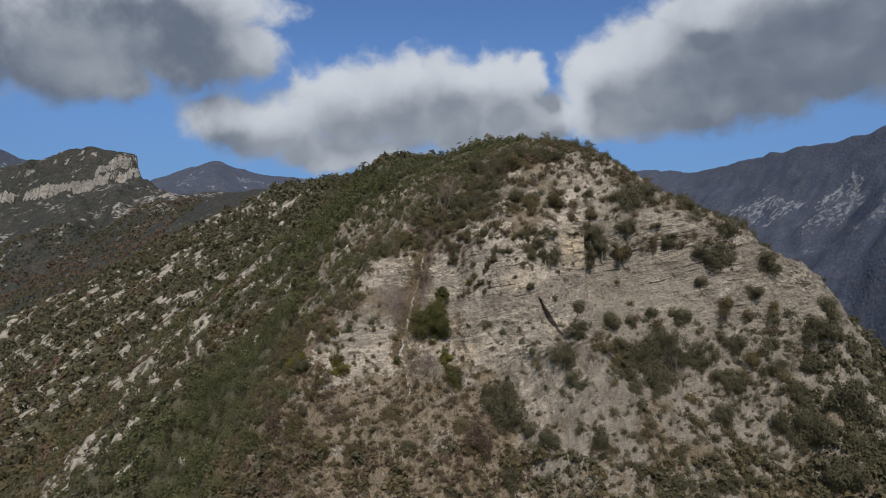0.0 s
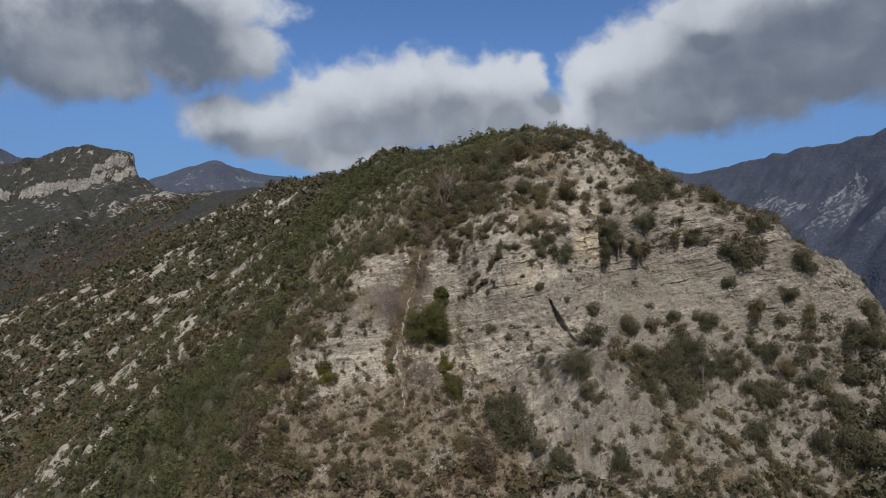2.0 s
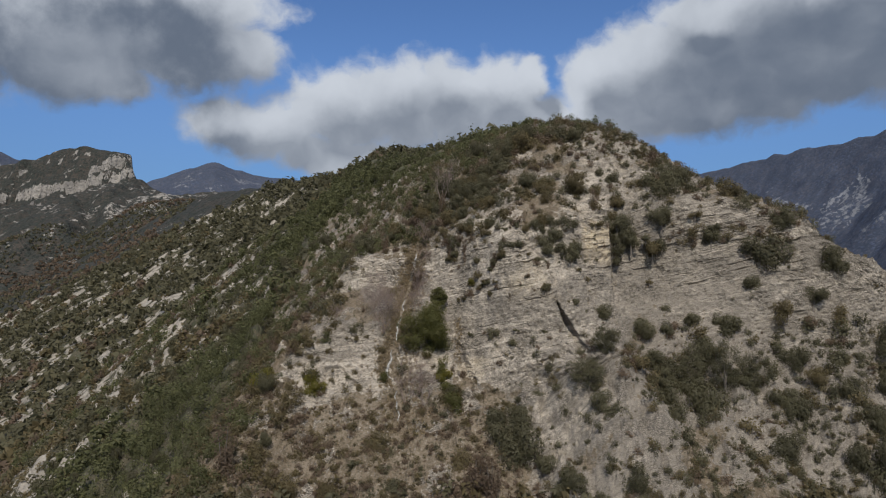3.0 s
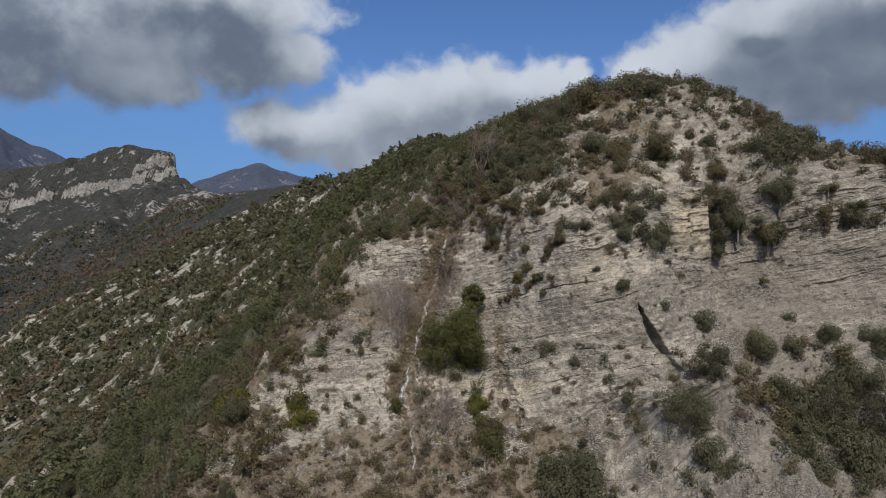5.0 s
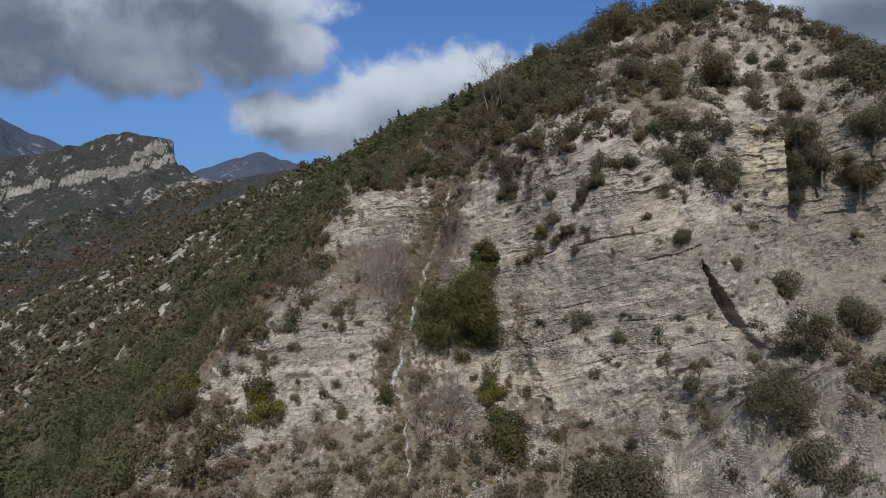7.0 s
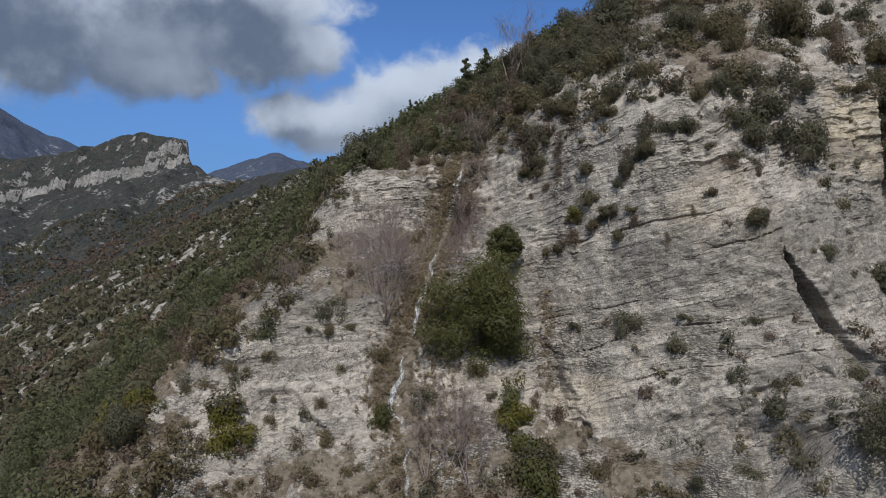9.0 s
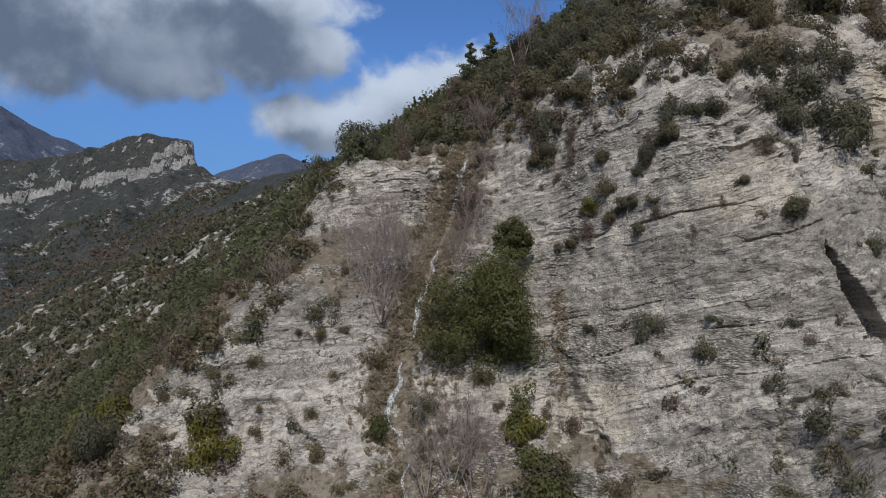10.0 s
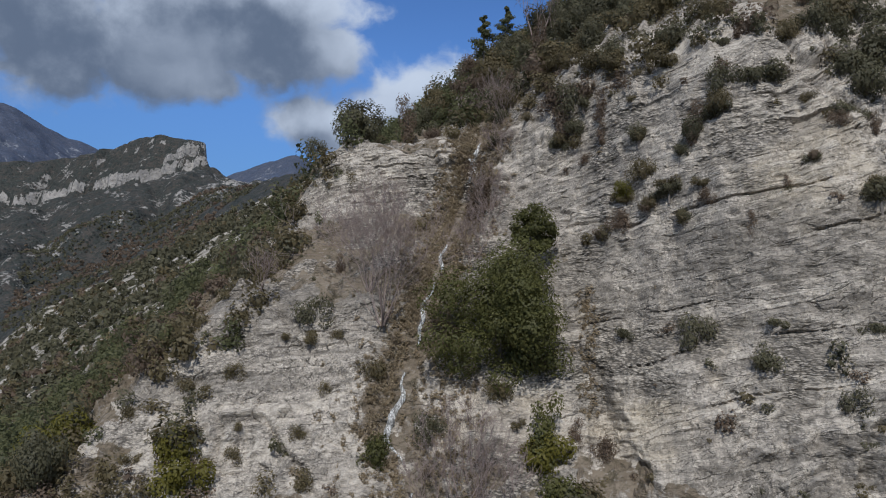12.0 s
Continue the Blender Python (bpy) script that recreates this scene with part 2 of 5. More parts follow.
# far ranges: aerial haze is painted into these blue rock and soil colours
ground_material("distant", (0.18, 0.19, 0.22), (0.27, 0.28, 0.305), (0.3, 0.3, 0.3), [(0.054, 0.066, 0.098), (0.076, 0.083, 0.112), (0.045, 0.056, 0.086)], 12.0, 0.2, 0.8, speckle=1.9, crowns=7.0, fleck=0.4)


# ---- numeric noise ----
def lattice(ix, iy, iz, seed):
    h = (ix * 374761393 + iy * 668265263 + iz * 2147483647 + seed * 1274126177) & 0xFFFFFFFF
    h = ((h ^ (h >> 13)) * 1274126177) & 0xFFFFFFFF
    return ((h ^ (h >> 16)) & 0xFFFF) / 65535.0


def value_noise(x, y, z, seed=0):
    x, y, z = np.broadcast_arrays(np.asarray(x, float), np.asarray(y, float), np.asarray(z, float))
    ix, iy, iz = (np.floor(v).astype(np.int64) for v in (x, y, z))
    fx, fy, fz = x - ix, y - iy, z - iz
    fx, fy, fz = (v * v * (3 - 2 * v) for v in (fx, fy, fz))
    out = 0.0
    for a in (0, 1):
        for b in (0, 1):
            for c in (0, 1):
                w = (fx if a else 1 - fx) * (fy if b else 1 - fy) * (fz if c else 1 - fz)
                out = out + w * lattice(ix + a, iy + b, iz + c, seed)
    return out * 2 - 1


def fbm(x, y, z, scale, octaves=4, seed=0, gain=0.5):
    out, amp = 0.0, 1.0
    for i in range(octaves):
        f = 2.03 ** i / scale
        out = out + amp * value_noise(np.asarray(x) * f + 17.3 * i, np.asarray(y) * f, np.asarray(z) * f, seed + i)
        amp *= gain
    return out


def smooth(a, b, v):
    t = np.clip((v - a) / (b - a), 0, 1)
    return t * t * (3 - 2 * t)


def soft_min(k, *vs):
    m = np.minimum.reduce(np.broadcast_arrays(*vs))
    return m - k * np.log(sum(np.exp(-(v - m) / k) for v in vs))


def soft_max(k, *vs):
    return -soft_min(k, *[-v for v in vs])


def ease(keys, v, width=2.0):
    """A guide line through keys, rounded over the given width."""
    kx = [q[0] for q in keys]
    ky = [q[1] for q in keys]
    return sum(np.interp(np.asarray(v) + o * width, kx, ky) * w for o, w in ((-1, .2), (-.5, .2), (0, .2), (.5, .2), (1, .2)))


# ---- the lie of the land ----
CREST = [(100, 112), (150, 117), (179, 128.5), (225, 140), (260, 147), (330, 153), (400, 160), (480, 166), (620, 173), (700, 184), (800, 194), (1000, 205), (1400, 240), (2200, 300)]


def hill(x, y):
    """Height of the hill's broad form: west flank, crest and east flank."""
    rise = ease([(120, -43), (225, 0), (325, 40), (395, 57), (600, 76), (800, 96), (1400, 130)], y, 20.0)
    west = 84 + 0.87 * (x + 57.6) + rise + 5 * smooth(-56, -72, x) * smooth(300, 230, y)
    # the farther shoulder, which leans less steeply and swings to the north-west
    west = soft_max(8.0, west, 127 + 0.50 * (x + 307) + 0.40 * (y - 800))
    west = west - 6.0 * smooth(190, 250, y) * (1 - smooth(370, 450, y)) * smooth(-95, -60, x) * (1 - smooth(-20, -8, x))
    top = ease(CREST, y, 12.0) - 0.35 * np.maximum(0, 25 - x) * (1 - smooth(280, 430, y)) * smooth(150, 190, y)
    east = 122.4 - 0.95 * (x - 48) + 0.10 * (y - 178)
    return np.maximum(soft_min(4.0, west, top, east), -60 + 0.02 * y)


def land(x, y):
    """Hill, far valley and the table mountain in the north-west."""
    z = hill(x, y) + fbm(x, y, 0, 26, 4, 5) * 2.2 * smooth(60, 140, y) + fbm(x, y, 0, 160, 3, 9) * 4 * smooth(300, 700, y) + fbm(x, y, 0, 210, 5, 19, 0.55) * 26 * smooth(620, 1000, y) * smooth(-240, -380, x)
    end = -592 - 0.42 * (y - 1492) + 14 * fbm(x, y, 0, 120, 3, 31)
    face = 1492 + 0.05 * (-592 - x) + 30 * fbm(x, 0, 0, 90, 4, 33) + 11 * fbm(x, y * 0.2, 0, 24, 3, 34)
    foot = 284 - 0.16 * np.clip(-600 - x, 0, 400)
    talus = foot - 0.45 * np.maximum(0, face - y) - 0.5 * np.maximum(0, x - end) - 0.25 * np.maximum(0, y - 1800)
    talus = talus + fbm(x, y, 0, 70, 4, 35) * 9 + 30 * np.abs(fbm(x + 0.4 * y, y * 0.5, 0, 150, 4, 37)) * smooth(0, 120, face - y)
    inside = smooth(0, 9, y - face) * smooth(0, 9, end - x) * smooth(0, 120, 2100 - y)
    ledge = smooth(14, 24, y - face) * smooth(10, 22, end - x) * smooth(-760, -650, x + 40 * fbm(x, y, 0, 50, 3, 39))
    rise = 27 + 26 * ledge + 3 * fbm(x, y, 0, 60, 3, 38) + 0.95 * np.clip(y - face - 24, 0, 220)
    table = ease([(-1500, 300), (-1000, 322), (-917, 339), (-850, 343), (-787, 366), (-706, 363), (-640, 345), (-590, 336)], x, 14.0) + 2 * fbm(x, y, 0, 30, 2, 36)
    mount = soft_min(2.5, talus + inside * rise, table + 0 * y)
    return soft_max(6.0, z, mount)


def west_of_gully(z):
    return np.interp(z, [70, 82, 84.5, 91, 96, 102.6, 115, 125], [-5, -7, -8.5, -7.0, -6.0, -4.5, -3.2, -2])


# guide lines of the crag: east, then north and height
FOOT = [(-42, 120, 57.5), (-30, 140, 76), (-20, 149, 79), (-12, 149.5, 81), (-6, 149, 81), (0, 148.5, 83), (4, 150.5, 84), (10, 147, 83), (16, 144.5, 83), (22, 144, 82), (30, 146, 84), (40, 146, 84), (55, 148, 86), (68, 148, 88), (80, 150, 86), (110, 160, 50)]
MIDDLE = [(-42, 150, 69.2), (-30, 156, 82.5), (-20, 156, 90.5), (-12, 155.5, 91.5), (-6, 156, 92), (0, 155.5, 92), (4, 155.5, 92.5), (10, 149.5, 93), (16, 147.3, 93), (22, 148.5, 94), (30, 153.5, 93), (38, 155, 96), (55, 151.5, 98), (68, 151, 95), (80, 156, 93), (110, 170, 57)]
SHELF = [(-42, 161, 73.4), (-30, 164, 86), (-22, 164.5, 93.5), (-17.5, 163.5, 97.4), (-6, 164, 97.5), (-2, 162.5, 98), (3, 160.3, 99), (10, 150.8, 100), (16, 149.2, 101), (22, 153, 102), (28, 156, 103), (34, 158, 102), (40, 157.5, 105), (55, 153.5, 105), (68, 151.8, 99), (80, 158, 95.5), (110, 175, 60)]
RIM = [(-42, 172, 77.7), (-30, 172, 88.8), (-21.5, 170.5, 97), (-17.4, 166.6, 103.4), (-12, 166.5, 103.6), (-8, 166.3, 103.2), (-3, 166, 104.5), (3, 163.5, 108.5), (10, 154.5, 107), (16, 153.5, 108), (22, 156, 110), (28, 157.5, 111), (34, 161, 111), (40, 160, 113), (50, 158, 113), (60, 155.5, 110.5), (70, 152.5, 102), (80, 160, 97), (110, 180, 64)]
BELOW = [(-42, 60, 34), (-30, 80, 42), (-20, 95, 38), (0, 95, 38), (22, 95, 43), (40, 95, 42), (80, 95, 40), (110, 100, 5)]


def crag_form(xs, counts):
    """Rows of the crag from the valley up over foot, face and rim to the crest, as arrays north and height."""
    def line(keys, w=1.6):
        return np.stack([ease([(q[0], q[1]) for q in keys], xs, w), ease([(q[0], q[2]) for q in keys], xs, w)])
    below, foot, middle, shelf, rim = (line(k) for k in (BELOW, FOOT, MIDDLE, SHELF, RIM))
    base = np.stack([below[0] - 70, below[1] - 45])
    up1 = np.stack([np.full_like(xs, 182.0), hill(xs, 182.0)])
    up2 = np.stack([np.full_like(xs, 230.0), hill(xs, 230.0)])
    up3 = np.stack([np.full_like(xs, 290.0), hill(xs, 290.0)])
    nodes = [base, below, foot, middle, shelf, rim, up1, up2, up3]
    rows = []
    for i, n in enumerate(counts):
        p0, p1, p2, p3 = nodes[max(i - 1, 0)], nodes[i], nodes[i + 1], nodes[min(i + 2, len(nodes) - 1)]
        d1, d0, d2 = (np.maximum(np.hypot(*(b - a)), 0.01) for a, b in ((p1, p2), (p0, p1), (p2, p3)))
        m1 = (p2 - p0) / (d0 + d1) * d1 if i else p2 - p1
        m2 = (p3 - p1) / (d1 + d2) * d1 if i < len(counts) - 1 else p2 - p1
        m1, m2 = m1 * 0.7, m2 * 0.7
        for j in range(n + (i == len(counts) - 1)):
            t = j / n
            rows.append((2 * t**3 - 3 * t**2 + 1) * p1 + (t**3 - 2 * t**2 + t) * m1 + (3 * t**2 - 2 * t**3) * p2 + (t**3 - t**2) * m2)
    return np.array([r[0] for r in rows]), np.array([r[1] for r in rows])


def grid_faces(n, m):
    a = (np.arange(n - 1)[:, None] * m + np.arange(m - 1)[None, :]).ravel()
    return np.stack([a, a + 1, a + m + 1, a + m], 1)


def sheet(name, X, Y, Z, material, masks=None, rounded=True):
    n, m = X.shape
    me = bpy.data.meshes.new(name)
    co = np.stack([X, Y, Z], -1).reshape(-1, 3)
    f = grid_faces(n, m)
    me.vertices.add(len(co))
    me.vertices.foreach_set("co", co.ravel())
    me.loops.add(f.size)
    me.loops.foreach_set("vertex_index", f.ravel())
    me.polygons.add(len(f))
    me.polygons.foreach_set("loop_start", np.arange(0, f.size, 4))
    me.polygons.foreach_set("use_smooth", np.full(len(f), rounded))
    me.update()
    for key, v in (masks or {}).items():
        me.attributes.new(key, "FLOAT", "POINT").data.foreach_set("value", np.asarray(v, float).ravel())
    me.materials.append(material)
    return new(name, me)


def build_crag():
    xs = np.concatenate([np.arange(-44, -26, 0.3), np.arange(-26, 30, 0.15), np.arange(30, 42, 0.22), np.arange(42, 82, 0.32), np.arange(82, 118, 0.8)])
    Y, Z = crag_form(xs, [16, 90, 130, 110, 110, 100, 50, 20])
    X = np.broadcast_to(xs, Y.shape).copy()
    dY, dZ = np.gradient(Y, axis=0), np.gradient(Z, axis=0)
    ln = np.hypot(dY, dZ) + 1e-6
    lower = smooth(6, 16, X) * smooth(92, 84, Z)
    steep = smooth(0.62, 0.9, dZ / ln + 0.10 * fbm(X, Y, Z, 9, 3, 71) + lower * (0.16 + 0.22 * fbm(X, Y, Z, 7, 3, 73)) + smooth(16, 26, X) * smooth(107, 111, Z) * (1 - smooth(178, 186, Y)) * (0.28 + 0.25 * fbm(X, Y, Z, 6, 3, 75)))
    steep = steep * smooth(58, 74, Z)
    ny, nz = -dZ / ln, dY / ln
    # ribs and hollows, the buttress, the yellow block and the gully
    out = fbm(X, Y * 0.6, Z * 0.45, 9.0, 4, 11) * 1.3 + fbm(X, Y, Z * 0.6, 2.6, 3, 12) * 0.32
    out += lower * (4.4 * fbm(X + 0.35 * Z, Y * 0.3, Z * 0.3, 13.0, 3, 16) + 1.8 * np.abs(fbm(X, Y, Z, 4.5, 3, 17)) + 0.5 * np.abs(fbm(X, Y, Z, 1.6, 3, 18)))
    out = out * (0.4 + 0.6 * smooth(60, 80, Z)) * (1 - smooth(185, 240, Y))
    edge = 18.8 + (94 - Z) * 0.37 + 0.22 * fbm(X, Y, Z, 3, 3, 15)
    butt = smooth(-3.5, 1.5, X - edge) * (1 - smooth(24, 33, X)) * smooth(82, 90, Z) * (1 - smooth(93.0, 98, Z + 0.25 * (X - 20)))
    Y -= 1.2 * butt
    gape = np.maximum(0.12, 0.42 + 1.15 * smooth(95.6, 89.5, Z) * smooth(87.0, 88.2, Z) + 0.25 * fbm(X, Y, Z, 1.2, 3, 20))
    slit = smooth(0, 0.15, X - edge) * (1 - smooth(gape * 0.8, gape * 1.2, X - edge)) * smooth(86.9, 87.6, Z) * (1 - smooth(95.4, 96.2, Z))
    Y += 1.7 * slit
    corner = X - 3.0 - (88.6 - Z) * 0.42 + 0.9 * fbm(X, Y, Z, 1.3, 3, 19)
    Y -= 1.6 * smooth(-0.2, 1.5, corner) * (1 - smooth(4.0, 10.0, corner)) * smooth(82.0, 84.0, Z) * (1 - smooth(88.6, 90.4, Z))
    block = smooth(23.4, 24.6, X) * (1 - smooth(28.6, 29.0, X)) * smooth(100.8, 104.4, Z) * (1 - smooth(108.8, 111.4, Z))
    Y -= 1.2 * block
    Y += 1.3 * smooth(28.7, 29.3, X + 0.25 * fbm(X, Y, Z, 2, 2, 23)) * (1 - smooth(33, 46, X)) * smooth(93.5, 97, Z) * (1 - smooth(111, 114, Z))
    cut = np.exp(-((X - west_of_gully(Z)) / 1.9) ** 2) * smooth(68, 80, Z) * (1 - smooth(112, 120, Z))
    nook = np.exp(-((X - 4.2) / 1.6) ** 2) * np.exp(-((Z - 87) / 2.5) ** 2)
    out -= (0.7 + 0.8 * smooth(95, 100, Z)) * cut + 0.3 * nook
    # bedding: beds that rise to the east, each set back or forward, broken into blocks
    dip = np.where(X > -5, 0.20, 0.11)
    s = Z - dip * (X + 5) + 0.6 * fbm(X, Y, Z, 16, 2, 21) + 0.04 * fbm(X, Y, Z, 2.0, 2, 22)
    beds, tone = 0.0, 0.0
    for thick, amp, seed in ((1.7, 0.24, 41), (0.62, 0.13, 43), (0.27, 0.10, 47)):
        q = s / thick + 0.25 * value_noise(X / 7, Y / 7, s / 3, seed)
        k = np.floor(q).astype(np.int64)
        r = lattice(k, k * 0, k * 0 + seed, 3)
        cell = np.floor((X + 0.4 * Y) / (0.3 + thick * 1.5) + r * 7 + 0.5 * value_noise(X, Y, Z, seed)).astype(np.int64)
        b = lattice(cell, k, k * 0 + seed, 5)
        fq = q - k
        joint = -0.9 * (1 - smooth(0.03, 0.22, fq)) * lattice(k, k * 0 + 2, cell * 0 + seed, 7)
        beds = beds + amp * (0.2 * (r - 0.5) + 1.1 * (b - 0.5) + 0.6 * joint * (b < 0.5) - 0.2 * fq)
        tone = tone + (0.5 * (b - 0.5) + 0.5 * (r - 0.5)) * (0.5 + amp)
    ledgy = smooth(-0.15, 0.75, fbm(X, Y, Z, 7, 3, 51))
    for x0, x1, z0, z1 in ((-26, -4, 99.0, 105), (21, 29, 101, 112), (1, 7, 83, 90), (3, 28, 98, 111), (30, 34, 100, 112), (1, 9, 94, 101), (-28, -17, 82, 90), (34, 60, 99, 112)):
        ledgy = np.maximum(ledgy, 1.25 * smooth(x0 - 2, x0 + 1, X) * (1 - smooth(x1 - 1, x1 + 2, X)) * smooth(z0 - 1.5, z0 + 0.5, Z) * (1 - smooth(z1 - 0.5, z1 + 1.5, Z)))
    slab = smooth(3, 7, X) * (1 - smooth(21, 25, X)) * smooth(82, 84, Z) * (1 - smooth(99, 103, Z))
    beds = beds * (0.15 + 0.85 * steep) * (0.18 + 0.82 * ledgy) * (1 - 0.6 * slab)
    out += (1 - np.clip(ledgy, 0, 1)) * steep * np.abs(fbm(X, Y, Z, 0.7, 2, 59)) * 0.34
    out += steep * (fbm(X, Y, Z, 0.7, 3, 53) * 0.20 - 0.5 * smooth(0.12, 0.0, np.abs(fbm(X + 0.5 * Z, Y, Z * 0.35, 5, 3, 55))) * smooth(0, 0.5, fbm(X, Y, Z, 8, 2, 57)))
    out += beds
    # long open joints along single beds
    for level, x0, x1, deep in ((84.2, 2, 22, 0.5), (87.2, 3, 17, 0.7), (89.6, 2, 14, 0.5), (92.4, 12, 27, 0.6), (94.8, 4, 20, 0.6), (97.9, 20, 60, 0.7), (101.2, 6, 24, 0.5), (104.3, 30, 66, 0.6), (107.6, 10, 24, 0.6), (90.6, -22, -9, 0.5), (95.2, -19, -8, 0.6), (99.3, -24, -7, 0.5), (103.0, -22, -6, 0.6)):
        off = s - level + 0.22 * fbm(X, Y, 0, 5, 3, 63)
        wide = np.maximum(0.02, 0.07 + 0.08 * fbm(X, Y, Z, 3, 2, 65))
        out -= 0.55 * deep * steep * smooth(wide, wide * 0.3, np.abs(off)) * smooth(x0 - 1, x0 + 2, X) * (1 - smooth(x1 - 2, x1 + 1, X)) * smooth(-0.15, 0.15, fbm(X, Y, Z, 2.6, 3, 67))
    # loose stones on the gentler ground
    out += (1 - steep) * (np.maximum(0, fbm(X, Y, Z, 1.1, 3, 61) - 0.2) * 0.9)
    Y = Y + ny * out
    Z = Z + nz * out
    Z -= 7 * smooth(-38.5, -43.5, X)
    tone = tone * 1.1 + 0.30 * smooth(-27, -22, X) * (1 - smooth(-7, -4, X)) * smooth(94, 98, Z) * smooth(-0.4, 0.4, fbm(X, Y, Z, 3, 3, 79))
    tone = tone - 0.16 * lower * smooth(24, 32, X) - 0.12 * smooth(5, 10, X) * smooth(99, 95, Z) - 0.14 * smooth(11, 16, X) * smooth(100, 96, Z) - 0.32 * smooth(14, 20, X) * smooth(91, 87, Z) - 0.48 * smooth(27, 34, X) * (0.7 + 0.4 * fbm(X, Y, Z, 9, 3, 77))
    tone = tone + 0.22 * smooth(4, 9, X) * (1 - smooth(25, 28.5, X)) * smooth(97, 101, Z) * (1 - smooth(109, 111, Z)) * smooth(-0.3, 0.4, fbm(X, Y, Z, 5, 3, 78))
    soil = (1 - steep) * smooth(-0.3, 0.45, fbm(X, Y, Z, 4, 5, 81, 0.6) + 0.08 - 0.45 * lower + 0.10 * smooth(86, 80, Z) * smooth(16, 8, X) + 0.55 * smooth(80, 75, Z) + 0.5 * smooth(72, 60, Z) + 0.16 * smooth(107, 112, Z) * smooth(30, 14, X))
    soil = np.maximum(soil, np.clip(cut * 1.3, 0, 1) * smooth(-0.9, 0.2, fbm(X, Y, Z, 2, 2, 83)))
    soil = soil * (1 - 0.65 * smooth(-3, 0, X) * (1 - smooth(12, 16, X)) * smooth(105, 107, Z) * (1 - smooth(180, 184, Y)))
    yellow = np.maximum(block * 1.1, 0.42 * smooth(0.35, 1.0, fbm(X, Y, Z * 1.6, 8, 4, 87)) * steep)
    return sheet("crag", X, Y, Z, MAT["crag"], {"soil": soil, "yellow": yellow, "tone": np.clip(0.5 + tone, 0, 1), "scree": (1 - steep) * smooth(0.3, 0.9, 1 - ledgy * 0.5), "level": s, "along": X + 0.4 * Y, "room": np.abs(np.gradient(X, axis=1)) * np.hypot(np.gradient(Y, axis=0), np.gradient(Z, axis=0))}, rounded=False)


def build_flank():
    xs = np.concatenate([np.arange(-460, -160, 5.0), np.arange(-160, -32, 0.9), np.arange(-32, 230, 6.0)])
    ys = np.concatenate([np.arange(-20, 120, 6.0), np.arange(120, 340, 1.1), np.arange(340, 420, 2.0), np.arange(420, 800, 4.0)])
    X, Y = np.meshgrid(xs, ys)
    Z = land(X, Y)
    Z = Z + (fbm(X, Y, Z, 7, 4, 93) * 1.1 + np.maximum(0, fbm(X, Y, Z, 14, 3, 95)) * 2.0) * smooth(90, 140, Y)
    # broken outcrops of pale rock, in drifts across the slope
    drift = 0.8 * fbm(X, Y, 0, 34, 3, 103) + 0.95 * fbm(X, Y, 0, 9, 4, 101, 0.65) + 0.25 * smooth(-48, -75, X) - 0.5 * smooth(300, 420, Y) * smooth(-150, -100, X)
    for x0, y0, wide in ((-57, 226, 7), (-66, 229, 6), (-74, 228, 7), (-84, 234, 6), (-92, 325, 9), (-84, 298, 7), (-67, 393, 9), (-60, 300, 7), (-102, 262, 8), (-116, 285, 9), (-50, 252, 6), (-128, 330, 9), (-56, 205, 5), (-70, 206, 6)):
        drift = drift + 1.1 * np.exp(-((X - x0) / wide) ** 2 - ((Y - y0) / wide) ** 2)
    patch = smooth(0.08, 0.40, drift) * smooth(100, 140, Y) * smooth(-43, -51, X)
    h = (Z + 2.0 * fbm(X, Y, 0, 9, 3, 107)) / 2.6
    f = h - np.floor(h)
    Z = Z + patch * (2.6 * (smooth(0.55, 1.0, f) - f) * 0.8 + 1.7 * np.abs(fbm(X, Y, Z, 3.6, 3, 108))) * (1 - smooth(290, 350, Y))
    Z -= 160 * smooth(-39, -33, X) * smooth(286, 278, Y)
    soil = 1 - 0.95 * patch * smooth(-0.6, 0.1, fbm(X, Y, Z, 4, 4, 105, 0.75))
    return sheet("west_flank", X, Y, Z, MAT["flank"], {"soil": soil, "yellow": np.zeros_like(soil)})


